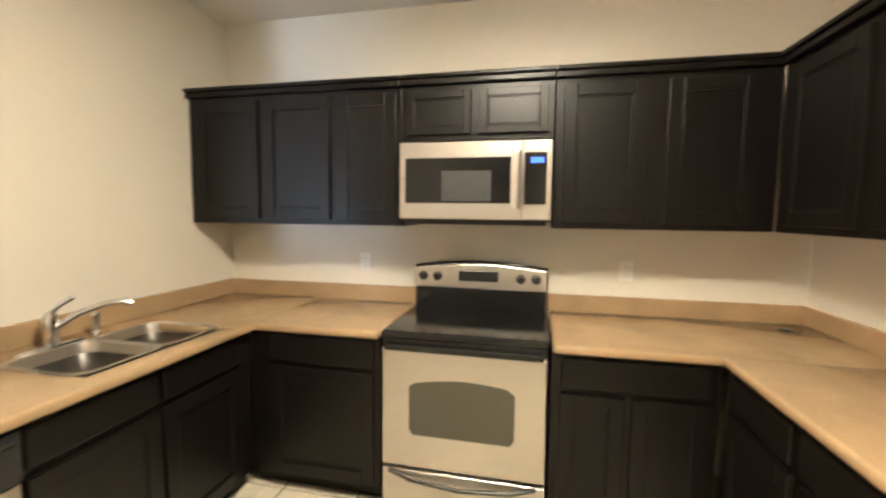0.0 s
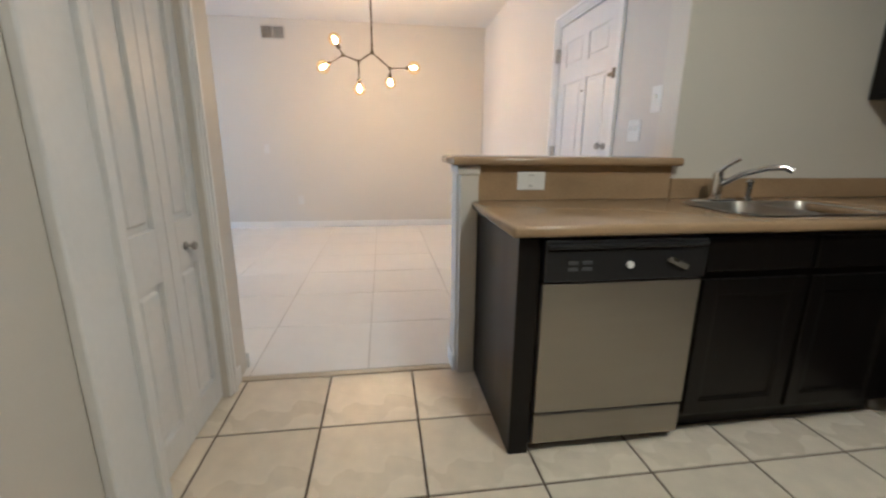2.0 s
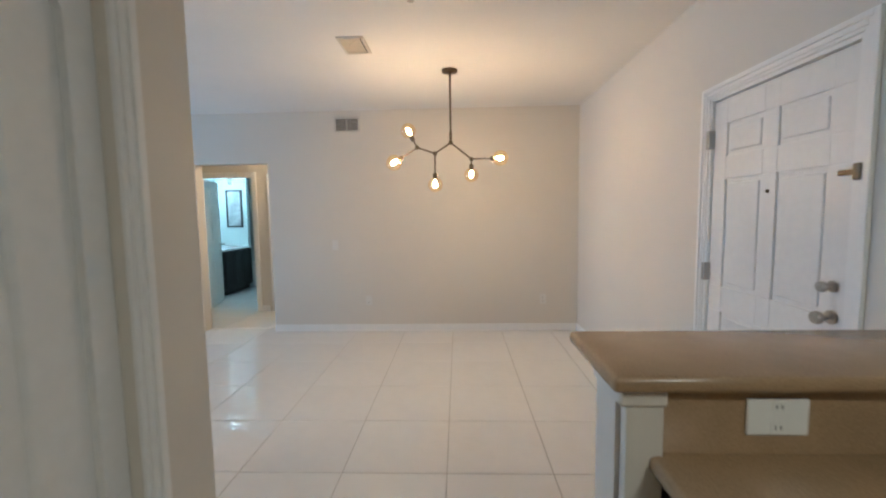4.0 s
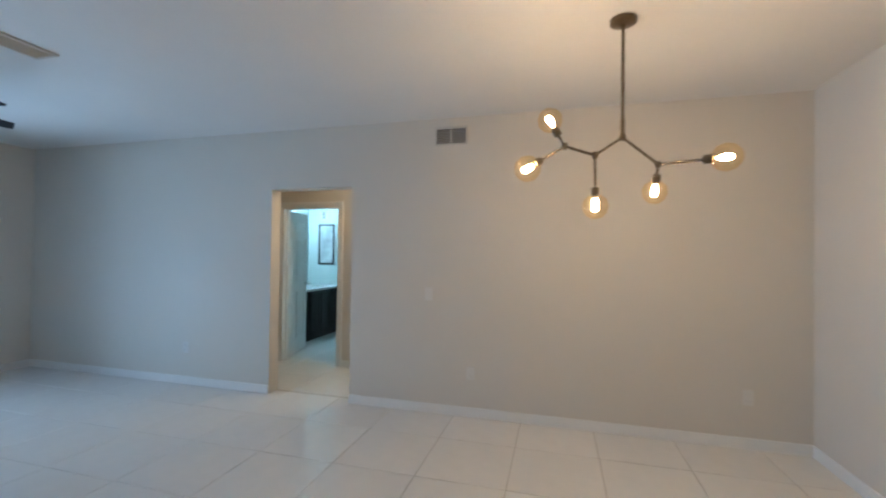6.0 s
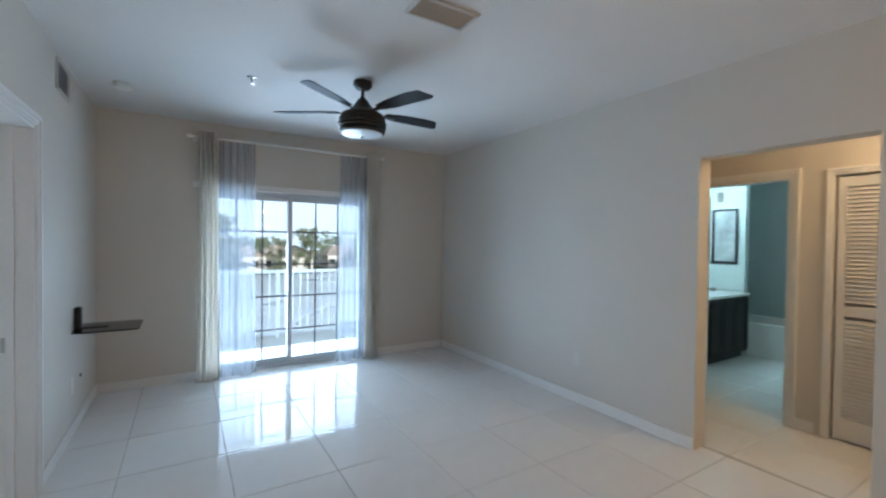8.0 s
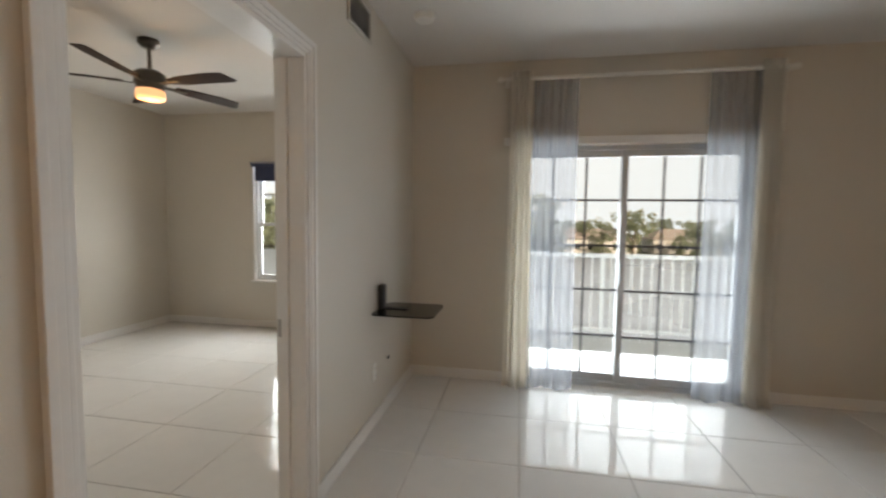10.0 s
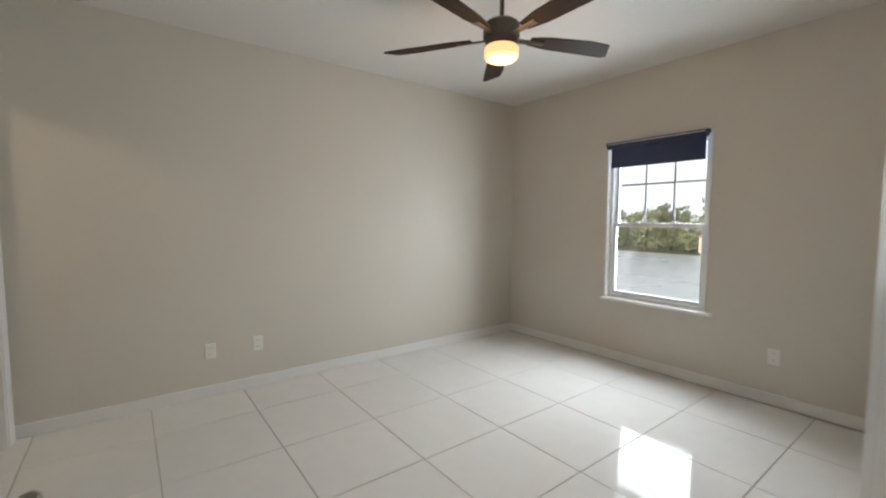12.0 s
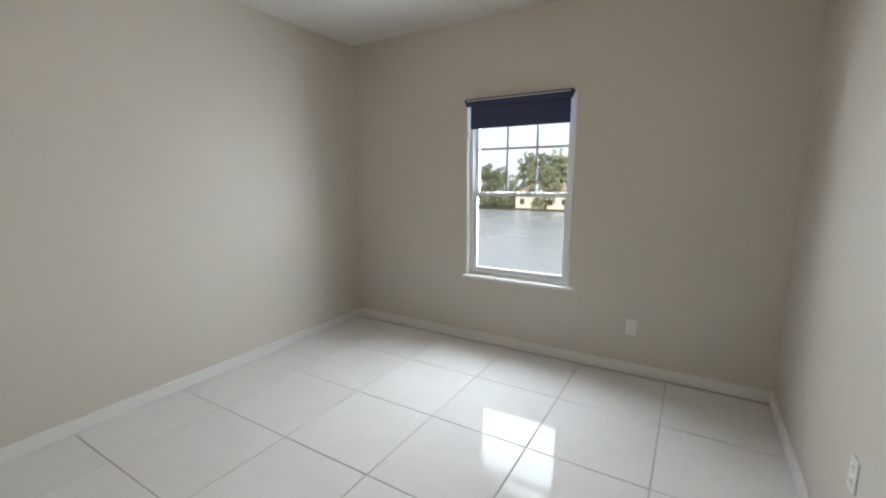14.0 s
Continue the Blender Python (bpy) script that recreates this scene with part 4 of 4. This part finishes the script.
# ---- ceiling fans ----
def fan(m, angle, blade_mat, body_mat, lit, drop, label, ribbed):
    fn = thing("ceiling_fan", m, label, "fan")
    Shape().lathe([(0.002, 0), (0.07, -0.001), (0.072, -0.03), (0.05, -0.055), (0.02, -0.06)], None, 28).done("canopy", body_mat, parent=fn, smooth=True)
    Shape().tube([(0, 0, -0.05), (0, 0, -drop)], 0.013).done("downrod", body_mat, parent=fn, smooth=True)
    z = -drop
    if ribbed:
        Shape().lathe([(0.02, z + 0.03), (0.04, z + 0.01), (0.08, z - 0.05), (0.115, z - 0.085), (0.145, z - 0.093)], None, 32).done("motor", body_mat, parent=fn, smooth=True)
        for k, r in enumerate((0.155, 0.17, 0.178, 0.176, 0.165)):
            zz = z - 0.095 - k * 0.03
            Shape().lathe([(r - 0.02, zz), (r, zz - 0.004), (r + 0.004, zz - 0.012), (r, zz - 0.022), (r - 0.02, zz - 0.029)], None, 36).done("rib", body_mat, parent=fn, smooth=True)
        Shape().lathe([(0.155, z - 0.236), (0.15, z - 0.246), (0.09, z - 0.26), (0.002, z - 0.264)], None, 32).done("light_bowl", M_FROST, parent=fn, smooth=True)
        Shape().lathe([(0.012, z - 0.262), (0.012, z - 0.27), (0.002, z - 0.272)], None, 12).done("finial", body_mat, parent=fn, smooth=True)
        zb, r0, r1 = z - 0.075, 0.10, 0.66
    else:
        Shape().lathe([(0.02, z + 0.01), (0.075, z), (0.10, z - 0.02), (0.102, z - 0.09), (0.09, z - 0.105), (0.09, z - 0.135)], None, 32).done("motor", body_mat, parent=fn, smooth=True)
        tagged(Shape().lathe([(0.086, z - 0.136), (0.094, z - 0.145), (0.094, z - 0.19), (0.08, z - 0.205), (0.002, z - 0.209)], None, 32).done("light_bowl", M_FANLITE, parent=fn, smooth=True), "lit amber glass bowl")
        zb, r0, r1 = z - 0.085, 0.09, 0.70
    for k in range(5):
        q = pose(0, 0, zb, 0, 0, angle + 72 * k) @ pose(0, 0, 0, -11)
        s = Shape()
        out = [(r0 + 0.08, -0.035), (r0 + 0.2, -0.058), (r1 - 0.16, -0.072), (r1 - 0.04, -0.06), (r1 + 0.01, 0.045), (r1 - 0.02, 0.062), (r0 + 0.2, 0.055), (r0 + 0.08, 0.035)]
        lo = [s.bm.verts.new((x, y, -0.004)) for x, y in out]
        hi = [s.bm.verts.new((x, y, 0.004)) for x, y in out]
        s.bm.faces.new(lo[::-1])
        s.bm.faces.new(hi)
        for i in range(8):
            s.bm.faces.new((lo[i], lo[(i + 1) % 8], hi[(i + 1) % 8], hi[i]))
        s.done("blade", blade_mat, q, fn, bevel=0.003)
        Shape().box(r0 - 0.03, r0 + 0.17, -0.018, 0.018, -0.012, -0.0045, 0.004).done("blade_iron", body_mat, q, fn)
    return fn


fan(pose(-2.385, 4.50, CEIL), 19, M_BLADEB, M_FANGREY, False, 0.15, "dark ceiling fan with ribbed bronze drum and five blades", True)
fan(pose(-3.512, 0.87, CEIL), 15, M_FANWOOD, M_FANBODY, True, 0.225, "walnut-bladed ceiling fan with lit amber bowl", False)
lamp("fan_lamp", "POINT", pose(-3.512, 0.87, CEIL - 0.54), 4.5, WARM, 0.08)

# ---- sliding door, curtains ----
sd = thing("sliding_door", F(-4.36, 3.49, 0, 90), "sliding glass door with frame greyed for its backlit side and dark grid bars, closed", "door")
Shape().box(0, 0.03, 0, 0.09, 0.035, 1.935).box(1.77, 1.80, 0, 0.09, 0.035, 1.935).box(0, 1.80, 0, 0.09, 0, 0.035).box(0, 1.80, 0, 0.09, 1.935, 1.968).done("frame", M_SHADEFR, parent=sd, bevel=0.002)
for x0, y in ((0.03, 0.048), (0.875, 0.012)):
    x1 = x0 + 0.895
    Shape().box(x0, x0 + 0.05, y, y + 0.03, 0.037, 1.933).box(x1 - 0.05, x1, y, y + 0.03, 0.037, 1.933).box(x0 + 0.05, x1 - 0.05, y, y + 0.03, 0.037, 0.10).box(x0 + 0.05, x1 - 0.05, y, y + 0.03, 1.88, 1.933).done("sash", M_SHADEFR, parent=sd, bevel=0.002)
    g = Shape().box(x0 + 0.05, x1 - 0.05, y + 0.013, y + 0.017, 0.10, 1.88).done("pane", M_GLASS, parent=sd)
    g.visible_shadow = False
    s = Shape()
    for z in (0.42, 0.80, 1.165, 1.535):
        s.box(x0 + 0.05, x1 - 0.05, y + 0.006, y + 0.012, z - 0.009, z + 0.009)
    for k in (1, 2):
        xx = x0 + 0.05 + 0.795 * k / 3
        s.box(xx - 0.009, xx + 0.009, y + 0.004, y + 0.0055, 0.10, 1.88)
    s.done("grid_bars", M_GREYFR, parent=sd)
Shape().box(0.88, 0.90, -0.02, 0.012, 0.85, 1.05, 0.006).done("pull_handle", M_SHADEFR, parent=sd)
structure(Shape().box(-4.31, -4.292, 3.43, 5.35, 1.97, 2.03).done("trim_slider_head", M_WHITE, bevel=0.003), "white trim over the sliding door")
rd = thing("curtain_rod", F(-4.22, 3.40, 2.47, 90), "white metal curtain rod with round finials", "curtain rod")
Shape().tube([(0.02, 0, 0), (2.04, 0, 0)], 0.015).done("pole", M_PLATE, parent=rd, smooth=True)
for x in (0.0, 2.06):
    Shape().lathe([(0.004, -0.026), (0.02, -0.018), (0.026, 0), (0.02, 0.018), (0.004, 0.026)], Matrix.Translation((x, 0, 0)) @ pose(0, 0, 0, 0, 90), 16).done("finial", M_PLATE, parent=rd, smooth=True)
for x in (0.05, 2.03):
    Shape().box(x - 0.008, x + 0.008, 0, 0.088, -0.02, 0.0).box(x - 0.02, x + 0.02, 0.082, 0.0888, -0.04, 0.03).done("bracket", M_PLATE, parent=rd)


def curtain(name, y0, y1, folds, depth, x, top, flare, mat, label, seed, thick=0.0):
    """A hanging cloth with folds between y0 and y1 that widens and pools at the floor."""
    rnd = random.Random(seed)
    s = Shape()
    nu, nv = folds * 10, 24
    ph = [rnd.uniform(-0.5, 0.5) for _ in range(folds + 2)]
    rows = []
    for j in range(nv + 1):
        v = j / nv
        z = top * (1 - v) + 0.006
        row = []
        for i in range(nu + 1):
            u = i / nu
            w = u * folds
            k = int(w)
            wob = ph[min(k, folds)] * (1 - w + k) + ph[min(k + 1, folds + 1)] * (w - k)
            a = math.tau * w + wob * v * 2.2
            spread = 1 + flare * v * v
            y = (y0 + y1) / 2 + (u - 0.5) * (y1 - y0) * spread + 0.25 * depth * math.sin(2 * a + seed) * v
            dx = depth * (math.sin(a) * (0.8 + 0.3 * math.sin(3 * w + seed) * v) + 0.25 * math.sin(2.3 * a + 1) * v)
            if v > 0.95:
                dx += (v - 0.95) * 1.0 * (0.4 + 0.6 * math.sin(w * 2.1 + seed))
            row.append(s.bm.verts.new((x + dx, y, z)))
        rows.append(row)
    for a, b in zip(rows, rows[1:]):
        for i in range(nu):
            s.bm.faces.new((a[i], a[i + 1], b[i + 1], b[i]))
    ob = s.done(name, mat, smooth=True)
    if thick:
        md = ob.modifiers.new("cloth", "SOLIDIFY")
        md.thickness = thick
    return tagged(ob, label, "curtain", "curtains at the sliding door")


curtain("curtain", 3.485, 3.65, 4, 0.035, -4.21, 2.515, 0.35, M_CURT, "cream fabric curtain panel gathered and pooling on the floor", 3, 0.003)
curtain("curtain", 5.25, 5.40, 4, 0.035, -4.21, 2.515, 0.2, M_CURT, "cream fabric curtain panel gathered beside the glass door", 5, 0.003)
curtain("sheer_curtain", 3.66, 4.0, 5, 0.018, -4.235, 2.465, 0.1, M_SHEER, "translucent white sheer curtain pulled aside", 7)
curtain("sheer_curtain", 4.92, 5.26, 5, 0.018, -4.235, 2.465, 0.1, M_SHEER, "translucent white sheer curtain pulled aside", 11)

# ---- bedroom window ----
WY, WW = 0.345, 0.872
wi = thing("window", F(-5.475, WY, 0.59, 90), "white vinyl single-hung window with a grid in the upper sash", "window")
Shape().box(0, 0.035, 0.03, 0.11, 0, 1.43).box(WW - 0.035, WW, 0.03, 0.11, 0, 1.43).box(0.035, WW - 0.035, 0.03, 0.11, 0, 0.03).box(0.035, WW - 0.035, 0.03, 0.11, 1.40, 1.43).done("frame", M_VINYL, parent=wi, bevel=0.002)
for z0, z1, y in ((0.03, 0.705, 0.045), (0.675, 1.40, 0.078)):
    Shape().box(0.035, 0.065, y, y + 0.03, z0, z1).box(WW - 0.065, WW - 0.035, y, y + 0.03, z0, z1).box(0.065, WW - 0.065, y, y + 0.03, z0, z0 + 0.032).box(0.065, WW - 0.065, y, y + 0.03, z1 - 0.035, z1).done("sash", M_VINYL, parent=wi, bevel=0.002)
    g = Shape().box(0.065, WW - 0.065, y + 0.013, y + 0.017, z0 + 0.032, z1 - 0.035).done("pane", M_GLASS, parent=wi)
    g.visible_shadow = False
s = Shape()
for x in (0.318, 0.566):
    s.box(x - 0.009, x + 0.009, 0.084, 0.09, 0.707, 1.365)
s.box(0.065, WW - 0.065, 0.082, 0.0835, 1.048, 1.066)
s.done("grid_bars", M_BARS, parent=wi)
for x in (0.25, 0.58):
    Shape().box(x, x + 0.05, 0.03, 0.046, 0.712, 0.725, 0.003).done("sash_lock", M_VINYL, parent=wi)
structure(Shape().box(-5.58, -5.425, 0.32, 1.27, 0.565, 0.589, 0.006).done("window_sill", M_WHITE), "white window sill")
structure(Shape().box(-5.58, -5.463, 0.337, 0.349, 0.59, 2.02).box(-5.58, -5.463, 1.213, 1.225, 0.59, 2.02).done("window_reveal", M_WHITE), "white painted window reveal")
bl = thing("roller_shade", F(-5.455, 0.35, 1.80, 90), "navy blue fabric roller shade, mostly raised", "shade")
Shape().box(0, 0.86, -0.055, 0.0, 0.20, 0.23, 0.004).box(0.01, 0.85, -0.05, -0.005, 0.175, 0.2).done("head_rail", M_SHADE, parent=bl)
Shape().box(0.02, 0.84, -0.0565, -0.054, 0.212, 0.218).done("rail_line", M_PLATE, parent=bl)
s = Shape().box(0.045, 0.84, -0.026, -0.022, 0.012, 0.18).box(0.045, 0.84, -0.03, -0.018, 0.0, 0.014, 0.003)
s.done("shade_cloth", M_SHADE, parent=bl)

# ---- bathroom ----
va = thing("vanity", F(-1.90, 8.62, 0, 90), "dark espresso bathroom vanity with white top", "vanity")
Shape().box(0, 0.98, 0, 0.66, 0.09, 0.80).box(0.0, 0.98, 0.06, 0.66, 0, 0.09).done("body", M_CAB, parent=va)
for x in (0.03, 0.345, 0.66):
    cab_door(va, x, 0.11, 0.30, 0.66)
tagged(Shape().box(-0.01, 0.99, -0.025, 0.67, 0.801, 0.835, 0.006).done("top", M_CERAM, parent=va), "white cultured marble top")
mi = tagged(Shape().box(-2.578, -2.57, 8.4, 9.55, 0.95, 1.85).done("mirror", M_MIRROR), "frameless bathroom mirror on the wall", "mirror")
vl = thing("vanity_light", F(-2.578, 8.7, 2.05, 90), "lit vanity light with frosted glass globes", "wall lamp")
Shape().box(0, 0.6, -0.03, 0, -0.04, 0.04, 0.006).done("back_plate", M_CHROME, parent=vl)
for x in (0.12, 0.48):
    Shape().lathe([(0.03, 0.04), (0.06, 0), (0.06, -0.05), (0.04, -0.09), (0.002, -0.095)], Matrix.Translation((x, -0.1, 0)), 18).done("globe", M_VLITE, parent=vl, smooth=True)
pf = thing("picture_frame", F(-2.36, 9.638, 1.20), "black-framed tall grey abstract picture on the bathroom wall", "picture")
Shape().box(0, 0.32, -0.025, 0, 0, 0.03).box(0, 0.32, -0.025, 0, 0.71, 0.74).box(0, 0.03, -0.025, 0, 0.03, 0.71).box(0.29, 0.32, -0.025, 0, 0.03, 0.71).done("frame", M_BPLAST, parent=pf)
Shape().box(0.03, 0.29, -0.012, -0.002, 0.03, 0.71).done("print", M_ART, parent=pf)
grille(F(-2.33, 9.64, 2.02), 0.12, 0.17, "small painted exhaust vent above the picture", 6)
tu = thing("bathtub", F(-2.58, 9.76, 0), "white bathtub behind the vanity wall", "bathtub")
s = Shape().box(0, 1.88, 0, 0.06, 0, 0.43, 0.01).box(0, 1.88, 0.70, 0.78, 0, 0.43, 0.01).box(0, 0.08, 0.06, 0.70, 0, 0.43).box(1.80, 1.88, 0.06, 0.70, 0, 0.43).box(0.08, 1.80, 0.06, 0.70, 0, 0.1)
s.done("tub", M_CERAM, parent=tu)

# ---- outside ----
structure(Shape().box(-6.2, -4.45, 2.66, 6.6, -0.25, -0.03).done("balcony_floor", M_CONC), "pale concrete balcony slab")
structure(Shape().box(-6.2, -4.45, 6.45, 6.6, -0.03, 2.8).done("wall_balcony_side", M_STUCCO), "pale stucco balcony side wall")
structure(Shape().box(-6.2, -4.45, 2.5, 6.6, 2.8, 2.95).done("ceiling_balcony", M_CEIL), "balcony soffit")
rl = thing("balcony_railing", F(-6.05, 2.70, -0.03, 90), "white metal balcony railing with upright balusters", "railing")
Shape().box(0, 3.72, -0.03, 0.03, 0.97, 1.02, 0.008).box(0, 3.72, -0.02, 0.02, 0.08, 0.12, 0.004).done("rails", M_VINYL, parent=rl)
me = Shape().box(-0.01, 0.01, -0.01, 0.01, 0.12, 0.97).done("baluster", M_VINYL, Matrix.Translation((0.06, 0, 0)), rl)
for k in range(1, 33):
    ob = new("baluster", me.data)
    ob.parent = rl
    ob.matrix_basis = Matrix.Translation((0.06 + 0.112 * k, 0, 0))
for x in (0.02, 1.86, 3.70):
    Shape().box(x - 0.025, x + 0.025, -0.025, 0.025, 0, 1.0).done("post", M_VINYL, parent=rl)

GZ = -6.0
M_HAZE = glowing("bright_hazy_sky", (0.78, 0.90, 1.0), 0.95)
M_HAZE.node_tree.nodes["Principled BSDF"].inputs["Base Color"].default_value = (0.0, 0.0, 0.0, 1)
s = Shape()
arc = [(-330 * math.cos(radians(a)), 330 * math.sin(radians(a))) for a in range(-75, 76, 5)]
lo = [s.bm.verts.new((x, y, -8)) for x, y in arc]
hi = [s.bm.verts.new((x, y, 190)) for x, y in arc]
for k in range(len(arc) - 1):
    s.bm.faces.new((lo[k], lo[k + 1], hi[k + 1], hi[k]))
structure(s.done("backdrop", M_HAZE, smooth=True), "bright hazy sky beyond the lake")
structure(Shape().box(-900, 400, -700, 700, GZ - 1, GZ).done("ground", M_GRASS), "dry green ground reaching the horizon")
structure(Shape().box(-95, -14, -140, 160, GZ, GZ + 0.05).done("water", M_WATER), "grey lake water with fine ripples")


def house(x, y, w, d, h, seed):
    hs = thing("house", F(x, y, GZ), "pale stucco house with clay roof across the lake", "house", "houses across the lake")
    Shape().box(-d / 2, d / 2, -w / 2, w / 2, 0, h).done("wall", M_STUCCO, parent=hs)
    s = Shape()
    v = [s.bm.verts.new(p) for p in ((-d / 2 - 0.5, -w / 2 - 0.5, h), (d / 2 + 0.5, -w / 2 - 0.5, h), (d / 2 + 0.5, w / 2 + 0.5, h), (-d / 2 - 0.5, w / 2 + 0.5, h), (0, -w / 2 + 3, h + 2.6), (0, w / 2 - 3, h + 2.6))]
    for q in ((0, 1, 4), (1, 2, 5, 4), (2, 3, 5), (3, 0, 4, 5), (3, 2, 1, 0)):
        s.bm.faces.new([v[i] for i in q])
    s.done("roof", M_ROOF, parent=hs)
    n = int(w // 3)
    for k in range(n):
        yy = -w / 2 + (k + 0.5) * w / n
        Shape().box(d / 2, d / 2 + 0.06, yy - 0.6, yy + 0.6, 1.0, 2.4).done("window", M_SLOT, parent=hs)


for k, (x, y, w) in enumerate(((-112, 22, 18), (-118, 44, 15), (-110, 66, 17), (-120, 0, 16), (-108, -30, 14), (-116, 90, 18))):
    house(x, y, w, 10, 3.6, k)


def tree(x, y, h, seed):
    rnd = random.Random(seed)
    t = thing("tree", F(x, y, GZ), "green leafy shore tree", "tree", "trees across the lake")
    s = Shape().tube([(0, 0, 0), (0.1, 0, h * 0.3), (0, 0.15, h * 0.6), (0.1, 0, h * 0.9)], [h * 0.03, h * 0.024, h * 0.016, h * 0.005], 7)
    for k in range(5):
        a = rnd.uniform(0, math.tau)
        z = h * rnd.uniform(0.35, 0.6)
        s.tube([(0, 0, z), (math.cos(a) * h * 0.14, math.sin(a) * h * 0.14, z + h * 0.12), (math.cos(a) * h * 0.26, math.sin(a) * h * 0.26, z + h * 0.2)], [h * 0.012, h * 0.008, h * 0.003], 5)
    s.done("trunk", M_BARK, parent=t)
    s = Shape()
    clumps = [(rnd.gauss(0, h * 0.17), rnd.gauss(0, h * 0.17), h * rnd.uniform(0.12, 0.98), h * rnd.uniform(0.07, 0.14)) for _ in range(34)]
    for cx, cy, cz, r in clumps:
        for _ in range(38):
            d = Vector((rnd.gauss(0, 1), rnd.gauss(0, 1), rnd.gauss(0, 0.8))).normalized() * r * rnd.uniform(0.5, 1.05)
            c = Vector((cx, cy, cz)) + d
            u = Vector((rnd.gauss(0, 1), rnd.gauss(0, 1), rnd.gauss(0, 1))).normalized() * h * 0.035
            w = u.orthogonal().normalized() * h * 0.022
            s.bm.faces.new([s.bm.verts.new(p) for p in (c - u, c + w, c + u, c - w)])
    s.done("leaves", M_LEAF, parent=t)
    return t


rt = random.Random(4)
protos = [tree(-103, -8, 9.5, 1), tree(-101, 12, 8.0, 2), tree(-106, 30, 10.5, 3)]
for k in range(120):
    p = protos[k % 3]
    yy = -105 + k * 2.0 + rt.uniform(-1.5, 1.5)
    far = rt.uniform(-150, -98)
    ob = copy_thing(p, F(far, yy * (abs(far) / 105), GZ, rt.uniform(0, 360)))
    k2 = rt.uniform(0.65, 1.35) * (1.15 if yy < 12 else 0.7)
    ob.scale = (k2, k2, k2)


# ---- tiles ----
def tiles(floor, rect, x0, y0, pitch, gap, mat, top, thick, limit_name="tile"):
    """Square tiles on a grid through (x0, y0), trimmed to the room."""
    ax, bx, ay, by = rect
    shared = {}
    for i in range(math.floor((ax - x0) / pitch), math.ceil((bx - x0) / pitch)):
        for j in range(math.floor((ay - y0) / pitch), math.ceil((by - y0) / pitch)):
            xa, xb = max(ax, x0 + i * pitch + gap / 2), min(bx, x0 + (i + 1) * pitch - gap / 2)
            ya, yb = max(ay, y0 + j * pitch + gap / 2), min(by, y0 + (j + 1) * pitch - gap / 2)
            if xb - xa < 0.03 or yb - ya < 0.03:
                continue
            key = (round(xb - xa, 3), round(yb - ya, 3))
            m = Matrix.Translation((xa, ya, top - thick))
            if key not in shared:
                ob = Shape().box(0, xb - xa, 0, yb - ya, 0, thick, 0.0015, 1).done("tile", mat, m, floor)
                shared[key] = ob.data
            else:
                ob = new("tile", shared[key])
                ob.parent = floor
                ob.matrix_basis = m


obs = bpy.data.objects
tiles(obs["floor_living"], (-4.45, 1.0, 2.59, 6.55), -1.33, 4.77, 0.583, 0.005, M_TILE, 0.0, 0.008)
tiles(obs["floor_living"], (1.004, 3.66, 2.43, 6.55), -1.33, 4.77, 0.583, 0.005, M_TILE, 0.0, 0.008)
tiles(obs["floor_living"], (-2.46, 1.16, 6.555, 7.62), -1.33, 4.77, 0.583, 0.005, M_TILE, 0.0, 0.008)
tiles(obs["floor_living"], (-2.58, -0.70, 7.625, 9.76), -1.33, 4.77, 0.583, 0.005, M_TILE, 0.0, 0.008)
tiles(obs["floor_bedroom"], (-5.47, -0.41, -0.89, 2.587), -2.49, 0.16, 0.59, 0.005, M_TILE, 0.0, 0.008)
tiles(obs["floor_kitchen"], (0.70, 5.02, -1.03, 2.383), 1.99, 1.99, 0.40, 0.009, M_KTILE, 0.0, 0.006)
